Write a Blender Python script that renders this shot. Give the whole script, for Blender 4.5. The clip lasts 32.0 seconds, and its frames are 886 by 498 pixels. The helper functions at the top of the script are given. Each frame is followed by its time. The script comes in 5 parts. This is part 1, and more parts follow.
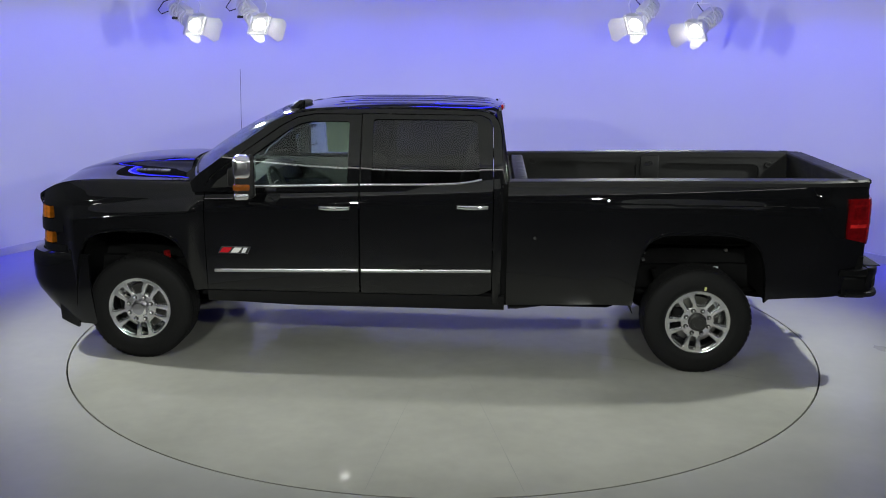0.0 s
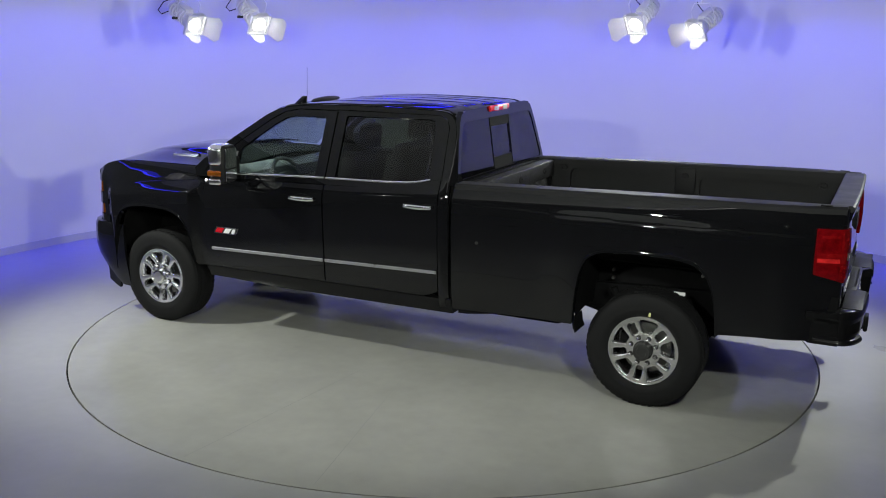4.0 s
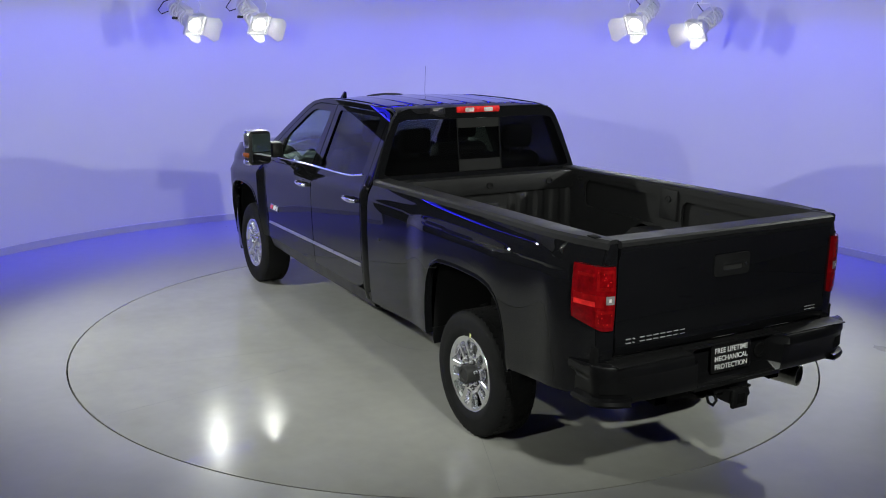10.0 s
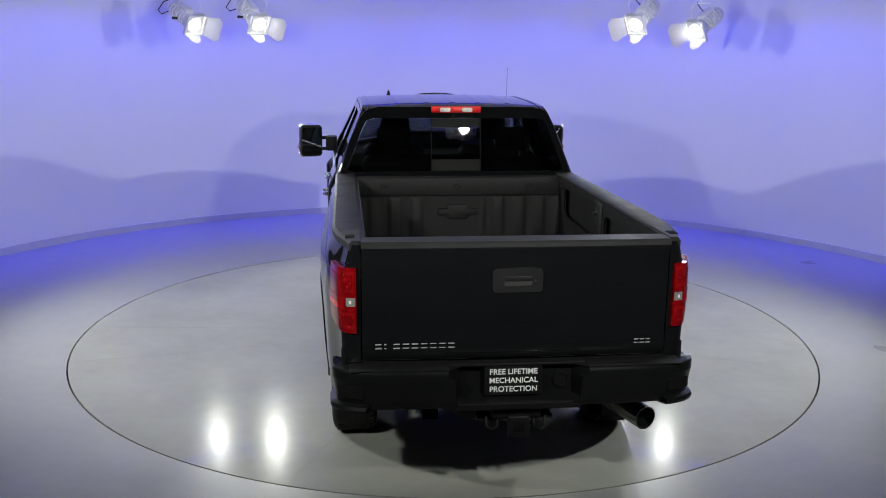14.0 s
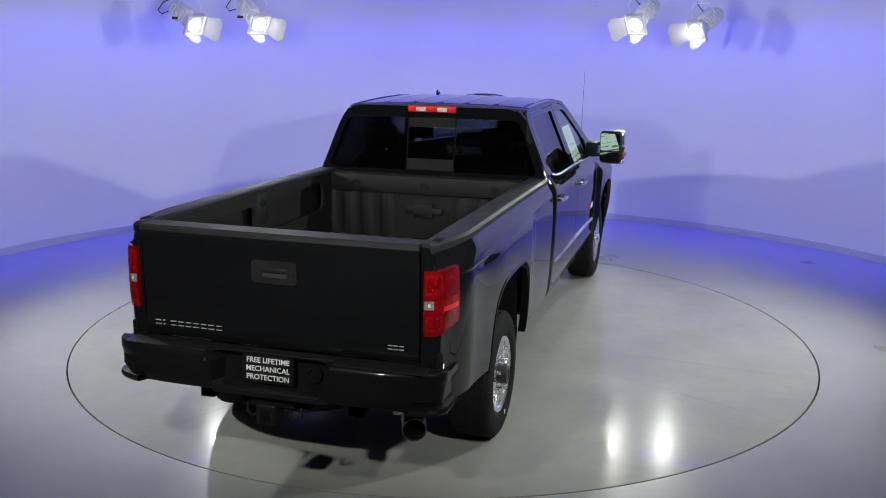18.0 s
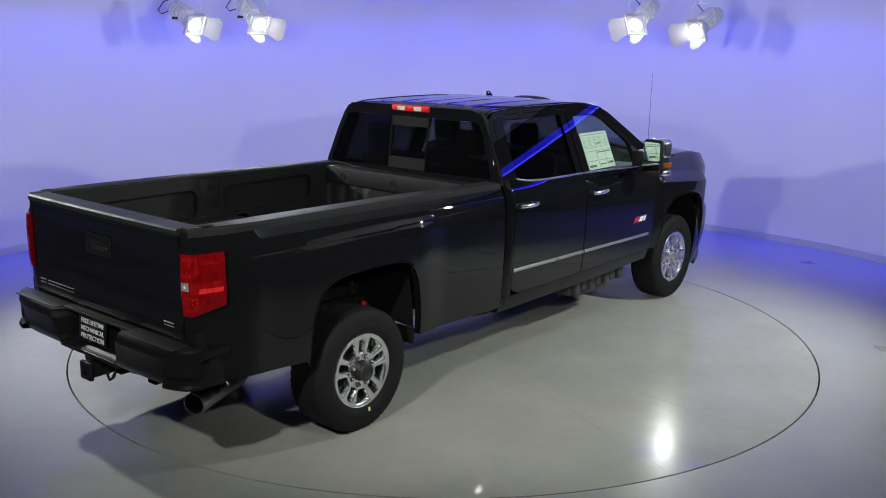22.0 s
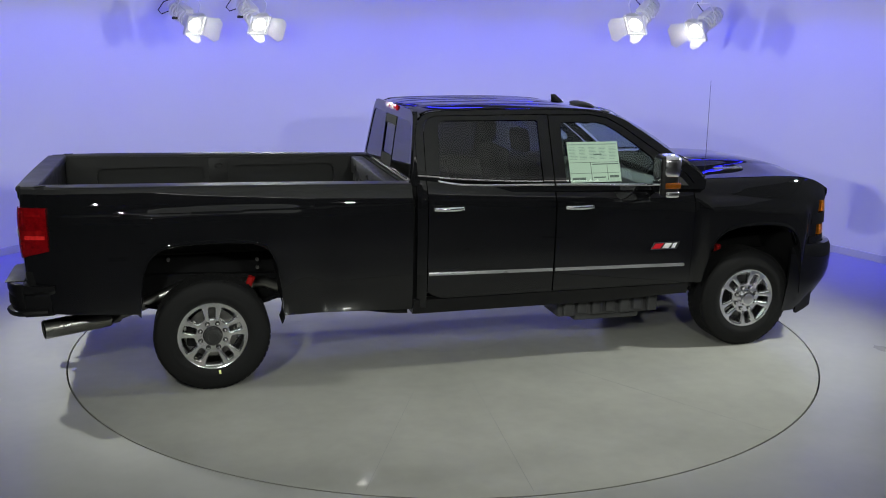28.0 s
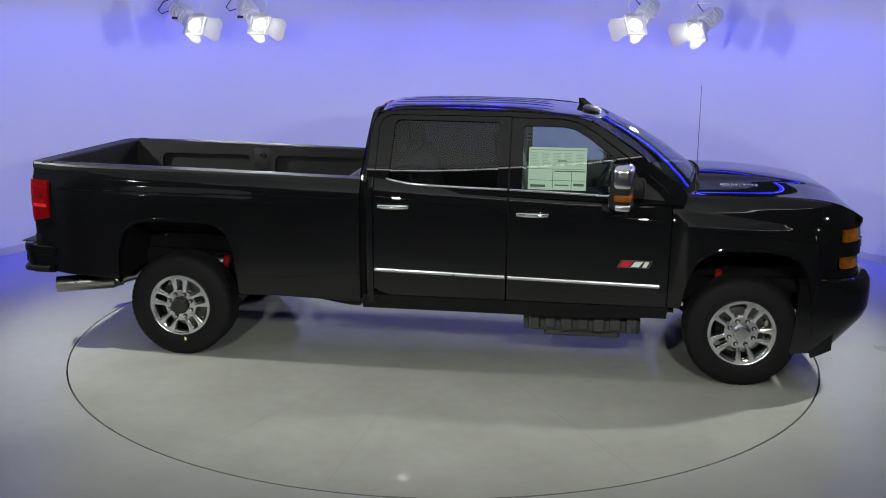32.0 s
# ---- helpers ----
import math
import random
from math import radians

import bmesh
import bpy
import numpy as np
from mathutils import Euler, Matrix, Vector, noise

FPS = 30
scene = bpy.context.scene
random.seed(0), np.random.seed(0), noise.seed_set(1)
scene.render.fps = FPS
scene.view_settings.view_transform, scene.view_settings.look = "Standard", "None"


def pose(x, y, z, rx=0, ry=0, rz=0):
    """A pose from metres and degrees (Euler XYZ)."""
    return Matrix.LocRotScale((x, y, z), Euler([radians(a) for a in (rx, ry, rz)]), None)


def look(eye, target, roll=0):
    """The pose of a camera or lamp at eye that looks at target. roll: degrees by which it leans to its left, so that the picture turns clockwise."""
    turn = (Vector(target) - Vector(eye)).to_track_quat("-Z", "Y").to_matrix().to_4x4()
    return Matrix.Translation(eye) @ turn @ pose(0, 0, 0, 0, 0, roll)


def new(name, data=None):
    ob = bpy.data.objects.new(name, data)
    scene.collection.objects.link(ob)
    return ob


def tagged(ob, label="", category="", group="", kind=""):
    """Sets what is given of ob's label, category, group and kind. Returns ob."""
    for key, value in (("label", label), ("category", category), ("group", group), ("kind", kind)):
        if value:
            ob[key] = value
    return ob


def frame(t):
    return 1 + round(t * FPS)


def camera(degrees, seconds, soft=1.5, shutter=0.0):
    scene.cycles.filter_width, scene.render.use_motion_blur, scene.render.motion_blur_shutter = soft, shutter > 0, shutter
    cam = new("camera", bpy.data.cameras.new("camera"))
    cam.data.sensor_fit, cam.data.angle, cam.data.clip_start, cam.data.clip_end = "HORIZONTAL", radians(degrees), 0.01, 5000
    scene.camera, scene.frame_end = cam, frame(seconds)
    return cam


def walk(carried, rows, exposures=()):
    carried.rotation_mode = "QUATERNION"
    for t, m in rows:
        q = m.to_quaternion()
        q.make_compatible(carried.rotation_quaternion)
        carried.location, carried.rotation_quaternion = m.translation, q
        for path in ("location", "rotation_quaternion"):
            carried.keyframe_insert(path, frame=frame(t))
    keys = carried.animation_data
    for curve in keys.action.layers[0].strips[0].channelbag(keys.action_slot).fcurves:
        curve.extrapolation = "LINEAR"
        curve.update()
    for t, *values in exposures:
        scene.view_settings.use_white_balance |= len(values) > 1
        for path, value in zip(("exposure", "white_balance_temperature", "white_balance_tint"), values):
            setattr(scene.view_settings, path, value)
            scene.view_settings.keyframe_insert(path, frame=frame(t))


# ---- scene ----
# A studio with a curved white wall and a round turntable that carries a pickup truck.
cam = camera(50.39, 32.0, soft=1.0)
EYE = (0.0, -7.790, 2.512)
VIEW = look(EYE, (-0.0143, 1.954, 0.262), 0.603)
walk(cam, [(0.0, VIEW), (32.0, VIEW)])

# Turn of the turntable: seconds, degrees.
TURNS = [(0.0, 177.25), (3.0, 159.95), (6.0, 142.72), (9.0, 125.35), (13.0, 102.10), (14.5, 93.42), (19.0, 67.50),
         (23.0, 44.15), (28.0, 15.40), (32.0, -7.45)]
TRUCK_SHIFT = -0.028

# ---- world, lamps, exposure ----
world = bpy.data.worlds.new("world")
scene.world = world
world.use_nodes = True
world.node_tree.nodes["Background"].inputs[0].default_value = (0.01, 0.01, 0.012, 1)
world.node_tree.nodes["Background"].inputs[1].default_value = 1.0
scene.view_settings.exposure = 0.0

WALL_R, WALL_C = 5.685, (0.025, -0.18)
DISC_R = 3.03
BACK_LAMPS = [(-2.87, 3.25, 2.55), (-2.14, 3.27, 2.56), (2.15, 3.27, 2.60), (2.83, 3.22, 2.54)]
FRONT_LAMPS = [(-1.70, -5.5, 2.75), (1.38, -5.5, 2.75), (-4.0, -3.0, 2.82), (4.0, -3.0, 2.82), (-4.5, -0.55, 2.84), (4.5, -0.45, 2.84)]
SPOT_WATTS_BACK, SPOT_WATTS_FRONT, FLOOR_GLOW_WATTS = 118.0, 222.0, 9.2


def spot(eye, target, watts, degrees, blend=0.7, radius=0.06):
    data = bpy.data.lights.new("spot", "SPOT")
    data.energy, data.spot_size, data.spot_blend, data.shadow_soft_size = watts, radians(degrees), blend, radius
    data.color = (0.955, 1.0, 0.915)
    ob = new("spot", data)
    ob.matrix_world = look(eye, target)
    return ob


# ---- materials ----
def surf(name, base, rough=0.5, metal=0.0, vary=0.12, scale=6.0, fine=120.0, bump=0.0, coat=0.0, coat_rough=0.05, spec=0.5,
         rough_vary=0.06, stretch=(1, 1, 1), coat_ior=1.5):
    """A surface with broad stains and a fine grain."""
    m = bpy.data.materials.new(name)
    m.use_nodes = True
    nt = m.node_tree
    b = nt.nodes["Principled BSDF"]
    link = nt.links.new
    co = nt.nodes.new("ShaderNodeTexCoord")
    mp = nt.nodes.new("ShaderNodeMapping")
    mp.inputs["Scale"].default_value = stretch
    link(co.outputs["Object"], mp.inputs["Vector"])
    n1 = nt.nodes.new("ShaderNodeTexNoise")
    n1.inputs["Scale"].default_value, n1.inputs["Detail"].default_value = scale, 6
    n2 = nt.nodes.new("ShaderNodeTexNoise")
    n2.inputs["Scale"].default_value, n2.inputs["Detail"].default_value = fine, 3
    link(mp.outputs[0], n1.inputs["Vector"])
    link(mp.outputs[0], n2.inputs["Vector"])
    add = nt.nodes.new("ShaderNodeMath")
    add.operation = "MULTIPLY_ADD"
    add.inputs[1].default_value = 0.35
    link(n2.outputs[0], add.inputs[0])
    link(n1.outputs[0], add.inputs[2])
    ramp = nt.nodes.new("ShaderNodeMapRange")
    ramp.inputs[1].default_value, ramp.inputs[2].default_value = 0.35, 1.0
    ramp.inputs[3].default_value, ramp.inputs[4].default_value = 1.0 - vary, 1.0 + vary
    link(add.outputs[0], ramp.inputs[0])
    mix = nt.nodes.new("ShaderNodeMix")
    mix.data_type, mix.blend_type = "RGBA", "MULTIPLY"
    mix.inputs[0].default_value = 1.0
    mix.inputs[6].default_value = (*base, 1)
    link(ramp.outputs[0], mix.inputs[7])
    link(mix.outputs[2], b.inputs["Base Color"])
    rr = nt.nodes.new("ShaderNodeMapRange")
    rr.inputs[1].default_value, rr.inputs[2].default_value = 0.3, 0.7
    rr.inputs[3].default_value, rr.inputs[4].default_value = max(0.0, rough - rough_vary), min(1.0, rough + rough_vary)
    link(n1.outputs[0], rr.inputs[0])
    link(rr.outputs[0], b.inputs["Roughness"])
    b.inputs["Metallic"].default_value = metal
    b.inputs["Specular IOR Level"].default_value = spec
    b.inputs["Coat IOR"].default_value = coat_ior
    b.inputs["Coat Weight"].default_value, b.inputs["Coat Roughness"].default_value = coat, coat_rough
    if bump:
        bp = nt.nodes.new("ShaderNodeBump")
        bp.inputs["Strength"].default_value, bp.inputs["Distance"].default_value = bump, 0.004
        link(n2.outputs[0], bp.inputs["Height"])
        link(bp.outputs[0], b.inputs["Normal"])
    return m


def glow(name, colour, strength):
    m = bpy.data.materials.new(name)
    m.use_nodes = True
    b = m.node_tree.nodes["Principled BSDF"]
    b.inputs["Base Color"].default_value = (*colour, 1)
    b.inputs["Emission Color"].default_value = (*colour, 1)
    b.inputs["Emission Strength"].default_value = strength
    return m


def glass(name, tint, face=0.028):
    """A thin tinted pane: it mirrors more towards grazing angles and lets the tinted rest through."""
    m = bpy.data.materials.new(name)
    m.use_nodes = True
    nt = m.node_tree
    nt.nodes.remove(nt.nodes["Principled BSDF"])
    out = nt.nodes["Material Output"]
    tr, gl = nt.nodes.new("ShaderNodeBsdfTransparent"), nt.nodes.new("ShaderNodeBsdfGlossy")
    tr.inputs[0].default_value = (*tint, 1)
    gl.inputs["Roughness"].default_value = 0.0
    lw, pw, ad, mx = nt.nodes.new("ShaderNodeLayerWeight"), nt.nodes.new("ShaderNodeMath"), nt.nodes.new("ShaderNodeMath"), nt.nodes.new("ShaderNodeMixShader")
    lw.inputs[0].default_value = 0.5
    pw.operation, ad.operation = "POWER", "MULTIPLY_ADD"
    pw.inputs[1].default_value = 4.5
    ad.inputs[1].default_value, ad.inputs[2].default_value = 0.7, face
    nt.links.new(lw.outputs["Facing"], pw.inputs[0])
    nt.links.new(pw.outputs[0], ad.inputs[0])
    nt.links.new(ad.outputs[0], mx.inputs[0])
    nt.links.new(tr.outputs[0], mx.inputs[1])
    nt.links.new(gl.outputs[0], mx.inputs[2])
    nt.links.new(mx.outputs[0], out.inputs["Surface"])
    return m


def lens(name, colour, rough=0.04):
    """A coloured plastic lens over a dim reflector: clear coat over a deep colour with fine prism ribs."""
    m = surf(name, colour, rough=0.22, vary=0.55, scale=26, fine=150, bump=0.3, coat=1.0, coat_rough=rough, spec=0.08)
    return m


M_WALL = surf("wall_paint", (0.75, 0.75, 0.76), rough=0.55, vary=0.03, scale=0.8, fine=60, bump=0.02)
M_BASEBOARD = surf("baseboard_grey", (0.50, 0.50, 0.52), rough=0.5, vary=0.05)
M_FLOOR = surf("floor_epoxy", (0.345, 0.345, 0.33), rough=0.32, spec=0.28, vary=0.11, scale=1.3, fine=9, rough_vary=0.05)
M_DISC = surf("turntable_epoxy", (0.35, 0.348, 0.32), rough=0.18, spec=0.06, vary=0.13, scale=1.5, fine=9, rough_vary=0.015, bump=0.03, coat=0.15, coat_rough=0.03, coat_ior=1.45)
M_GAP = surf("dark_gap", (0.012, 0.012, 0.012), rough=0.9)
M_SEAM = surf("seam_grey", (0.25, 0.25, 0.235), rough=0.5, spec=0.2)
M_ROOM = surf("room_paint", (0.16, 0.16, 0.165), rough=0.8)
M_CEIL = surf("ceiling_paint", (0.92, 0.92, 0.92), rough=0.8)
M_LED = glow("blue_led", (0.03, 0.03, 1.0), 21.0)
M_COVE = glow("blue_cove", (0.02, 0.02, 1.0), 4.0)
M_LAMP = glow("lamp_face", (1.0, 0.97, 0.92), 2.8)
M_BULB = glow("lamp_bulb", (1.0, 0.97, 0.92), 260.0)
M_EDGE = glow("edge_light", (1.0, 0.99, 0.96), 4.0)
M_LAMPBODY = surf("lamp_silver", (0.88, 0.88, 0.90), rough=0.5, metal=0.0, vary=0.12)
M_LEAF = surf("barn_door_grey", (0.78, 0.78, 0.77), rough=0.5, vary=0.1)
M_BLACKPART = surf("black_fitting", (0.02, 0.02, 0.02), rough=0.5)

M_PAINT = surf("black_paint", (0.0052, 0.0053, 0.0062), rough=0.5, vary=0.1, scale=3, fine=400, coat=1.0, coat_rough=0.008, spec=0.0, rough_vary=0.02, coat_ior=1.49)
M_BUMPER = surf("satin_black", (0.007, 0.007, 0.0078), rough=0.4, vary=0.15, fine=300, spec=0.05, coat=0.55, coat_rough=0.07, coat_ior=1.38)
M_TRIM = surf("black_plastic", (0.009, 0.009, 0.0095), rough=0.5, spec=0.18, vary=0.2, fine=300, bump=0.12)
M_CAP = surf("rail_cap_plastic", (0.011, 0.011, 0.012), rough=0.55, spec=0.25, vary=0.15, fine=350, bump=0.1)
M_LINER = surf("bed_liner", (0.0085, 0.0085, 0.009), rough=0.55, spec=0.25, vary=0.3, scale=12, fine=260, bump=0.5)
M_CHROME = surf("chrome", (0.88, 0.88, 0.90), rough=0.17, metal=1.0, vary=0.05, rough_vary=0.03)
M_RIM = surf("polished_wheel", (0.84, 0.84, 0.86), rough=0.19, metal=1.0, vary=0.08, rough_vary=0.04)
M_SATIN = surf("satin_moulding", (0.52, 0.52, 0.54), rough=0.32, metal=0.9, vary=0.06)
M_TYRE = surf("tyre_rubber", (0.008, 0.008, 0.0085), rough=0.75, spec=0.2, vary=0.2, scale=14, fine=180, bump=0.15)
M_UNDER = surf("underbody_black", (0.008, 0.008, 0.0085), rough=0.8, spec=0.05, vary=0.3)
M_STEEL = surf("exhaust_steel", (0.27, 0.265, 0.255), rough=0.32, metal=1.0, vary=0.25, scale=9)
M_TANK = surf("grey_tank_plastic", (0.05, 0.05, 0.052), rough=0.5, spec=0.3, vary=0.3, bump=0.2)
M_GLASS = glass("front_glass", (0.78, 0.84, 0.82), 0.05)
M_TINT = glass("privacy_glass", (0.36, 0.365, 0.37), 0.06)
M_RED = lens("red_lens", (0.15, 0.0012, 0.0028))
M_REDBRIGHT = lens("bright_red_lens", (0.62, 0.02, 0.02))
M_REDMID = lens("mid_red_lens", (0.20, 0.003, 0.004))
M_CARGO = lens("cargo_lens", (0.6, 0.58, 0.57))
M_CLEAR = lens("clear_lens", (0.17, 0.165, 0.165))
M_AMBER = lens("amber_lens", (0.26, 0.075, 0.004))
M_AMBERDARK = lens("dark_amber_lens", (0.16, 0.045, 0.004))
M_HEADLAMP = lens("headlamp_lens", (0.09, 0.09, 0.10))
M_REDPART = surf("red_shock_paint", (0.30, 0.008, 0.008), rough=0.35)
M_SEAT = surf("dark_leather", (0.055, 0.054, 0.052), rough=0.5, vary=0.2, fine=200, bump=0.2)
M_DASH = surf("dashboard_plastic", (0.07, 0.07, 0.07), rough=0.6, vary=0.1)
M_LINING = surf("headliner_fabric", (0.30, 0.29, 0.27), rough=0.95, vary=0.06)
M_STICKER = surf("sticker_paper", (0.62, 0.72, 0.60), rough=0.6, vary=0.03)
M_INK = surf("sticker_ink", (0.10, 0.13, 0.11), rough=0.7)
M_INKPALE = surf("sticker_pale_ink", (0.33, 0.42, 0.36), rough=0.7)
M_BADGE = surf("badge_silver", (0.34, 0.34, 0.35), rough=0.4, vary=0.1)
M_WHITE = surf("white_print", (0.75, 0.75, 0.75), rough=0.5, vary=0.04)
M_PLATE = surf("plate_black", (0.006, 0.006, 0.006), rough=0.3)
M_BADGERED = surf("badge_red", (0.55, 0.01, 0.02), rough=0.25, coat=1.0)
M_MIRROR = surf("mirror_glass", (0.80, 0.82, 0.82), rough=0.01, metal=1.0, vary=0.01, rough_vary=0.0)
M_YELLOW = surf("yellow_paint_dot", (0.85, 0.85, 0.35), rough=0.6)
M_SLIDER = surf("slider_grey", (0.018, 0.018, 0.018), rough=0.75, spec=0.04)


# ---- mesh helpers ----
def finish(bm, sharp=32.0, above=None):
    """Smooth shading with sharp edges; below the height given only strong edges count."""
    bmesh.ops.recalc_face_normals(bm, faces=bm.faces)
    for f in bm.faces:
        f.smooth = True
    for e in bm.edges:
        limit = sharp if above is None or (e.verts[0].co.z + e.verts[1].co.z) / 2 > above else 45.0
        if len(e.link_faces) != 2 or e.calc_face_angle(0.0) > radians(limit):
            e.smooth = False


def mesh_of(name, bm, material, sharp=32.0, above=None):
    finish(bm, sharp, above)
    me = bpy.data.meshes.new(name)
    bm.to_mesh(me)
    bm.free()
    me.materials.append(material)
    return me


def part(name, bm, material, parent=None, label="", sharp=32.0, above=None):
    ob = new(name, mesh_of(name, bm, material, sharp, above))
    ob.parent = parent
    if label:
        tagged(ob, label)
    return ob


def bend(pts):
    """A smooth curve through rows of (x, y): a function of x."""
    xs, ys = np.array([p[0] for p in pts], float), np.array([p[1] for p in pts], float)
    if xs[0] > xs[-1]:
        xs, ys = xs[::-1], ys[::-1]
    d = np.diff(ys) / np.diff(xs)
    t = np.r_[d[0], [0 if a * b <= 0 else 2 * a * b / (a + b) for a, b in zip(d[:-1], d[1:])], d[-1]]

    def f(x):
        x = min(max(x, xs[0]), xs[-1])
        i = min(max(int(np.searchsorted(xs, x)) - 1, 0), len(xs) - 2)
        h = xs[i + 1] - xs[i]
        s = (x - xs[i]) / h
        return float((1 + 2 * s) * (1 - s) ** 2 * ys[i] + s * (1 - s) ** 2 * h * t[i] + s * s * (3 - 2 * s) * ys[i + 1] + s * s * (s - 1) * h * t[i + 1])
    return f


def step(v):
    v = min(max(v, 0.0), 1.0)
    return v * v * (3 - 2 * v)


def box(bm, x0, x1, y0, y1, z0, z1, bevel=0.0, seg=2, m=None):
    r = bmesh.ops.create_cube(bm, size=1.0)
    vs = r["verts"]
    for v in vs:
        v.co = Vector(((x0 + x1) / 2 + v.co.x * abs(x1 - x0), (y0 + y1) / 2 + v.co.y * abs(y1 - y0), (z0 + z1) / 2 + v.co.z * abs(z1 - z0)))
    if bevel:
        es = list({e for v in vs for e in v.link_edges})
        r = bmesh.ops.bevel(bm, geom=es, offset=bevel, segments=seg, affect="EDGES", profile=0.5)
        vs = list({v for f in r["faces"] for v in f.verts} | {v for v in vs if v.is_valid})
    if m:
        bmesh.ops.transform(bm, matrix=m, verts=vs)
    return vs


def rod(bm, a, b, r, r2=None, n=16):
    a, b = Vector(a), Vector(b)
    q = (b - a).to_track_quat("Z", "Y").to_matrix().to_4x4()
    return bmesh.ops.create_cone(bm, cap_ends=True, segments=n, radius1=r, radius2=r if r2 is None else r2, depth=(b - a).length,
                                 matrix=Matrix.Translation((a + b) / 2) @ q)["verts"]


def sheet(bm, rows, thick=0.0):
    """Quads over rows of points; thick: metres of shell along the normals."""
    vs = [[bm.verts.new(p) for p in row] for row in rows]
    fs = []
    for a, b in zip(vs[:-1], vs[1:]):
        for i in range(len(a) - 1):
            fs.append(bm.faces.new((a[i], a[i + 1], b[i + 1], b[i])))
    if thick:
        bmesh.ops.recalc_face_normals(bm, faces=fs)
        bmesh.ops.solidify(bm, geom=fs, thickness=thick)
    return vs


def tube(bm, path, r, n=10, closed=False):
    """A round bar along a path."""
    pts = [Vector(p) for p in path]
    rings = []
    for i, p in enumerate(pts):
        d = (pts[min(i + 1, len(pts) - 1)] - pts[max(i - 1, 0)]).normalized()
        up = Vector((0, 0, 1)) if abs(d.z) < 0.9 else Vector((1, 0, 0))
        u = d.cross(up).normalized()
        w = u.cross(d)
        rings.append([bm.verts.new(p + r * (math.cos(a) * u + math.sin(a) * w)) for a in [2 * math.pi * k / n for k in range(n)]])
    for a, b in zip(rings[:-1], rings[1:]):
        for k in range(n):
            bm.faces.new((a[k], a[(k + 1) % n], b[(k + 1) % n], b[k]))
    bm.faces.new(rings[0])
    bm.faces.new(rings[-1][::-1])


def lathe(bm, profile, n=64, axis="y", centre=(0, 0, 0)):
    """Rings round an axis; profile rows of (radius, place along the axis)."""
    rings = []
    for r, h in profile:
        ring = []
        for k in range(n):
            a = 2 * math.pi * k / n
            p = (r * math.cos(a), h, r * math.sin(a)) if axis == "y" else (r * math.cos(a), r * math.sin(a), h)
            ring.append(bm.verts.new(Vector(p) + Vector(centre)))
        rings.append(ring)
    for a, b in zip(rings[:-1], rings[1:]):
        for k in range(n):
            bm.faces.new((a[k], a[(k + 1) % n], b[(k + 1) % n], b[k]))
    return rings


def plate(bm, outer, holes, place, thick, inward=None):
    """A flat sheet with holes: outlines in (u, v), each point set by place(u, v), then a shell."""
    edges = []
    for loop in [outer, *holes]:
        vs = [bm.verts.new((u, v, 0)) for u, v in loop]
        edges += [bm.edges.new((vs[i], vs[(i + 1) % len(vs)])) for i in range(len(vs))]
    r = bmesh.ops.triangle_fill(bm, use_beauty=True, use_dissolve=False, edges=edges)
    fs = [f for f in r["geom"] if isinstance(f, bmesh.types.BMFace)]
    for v in {v for f in fs for v in f.verts}:
        v.co = Vector(place(v.co.x, v.co.y))
    bmesh.ops.recalc_face_normals(bm, faces=fs)
    nrm = sum((f.normal * f.calc_area() for f in fs), Vector()).normalized()
    if inward is not None and nrm.dot(Vector(inward)) < 0:
        nrm.negate()
    r = bmesh.ops.extrude_face_region(bm, geom=fs, use_keep_orig=True)
    bmesh.ops.translate(bm, vec=nrm * thick, verts=[v for v in r["geom"] if isinstance(v, bmesh.types.BMVert)])


def rounded(u0, u1, v0, v1, r, n=4):
    """The outline of a rectangle with round corners."""
    out = []
    for cu, cv, a0 in ((u1 - r, v1 - r, 0), (u0 + r, v1 - r, 90), (u0 + r, v0 + r, 180), (u1 - r, v0 + r, 270)):
        out += [(cu + r * math.cos(radians(a0 + 90 * k / n)), cv + r * math.sin(radians(a0 + 90 * k / n))) for k in range(n + 1)]
    return out


def words(name, text, size, m, material, parent, depth=0.001, bold=0.0006):
    cu = bpy.data.curves.new(name, "FONT")
    cu.body, cu.size, cu.extrude, cu.align_x, cu.align_y = text, size, depth, "CENTER", "CENTER"
    cu.offset = bold
    tmp = bpy.data.objects.new(name, cu)
    scene.collection.objects.link(tmp)
    bpy.context.view_layer.update()
    me = bpy.data.meshes.new_from_object(tmp)
    bpy.data.objects.remove(tmp)
    me.transform(m)
    me.materials.clear()
    me.materials.append(material)
    ob = new(name, me)
    ob.parent = parent
    return ob


# ---- the studio ----
def arc_points(r, a0, a1, n, z):
    return [(WALL_C[0] + r * math.cos(radians(a0 + (a1 - a0) * k / n)), WALL_C[1] + r * math.sin(radians(a0 + (a1 - a0) * k / n)), z) for k in range(n + 1)]


A0, A1 = 28.0, 156.0
ROOM_X, ROOM_Y0, ROOM_Y1, ROOM_Z = 6.6, -12.5, 6.6, 4.1
WALL_TOP = 3.03


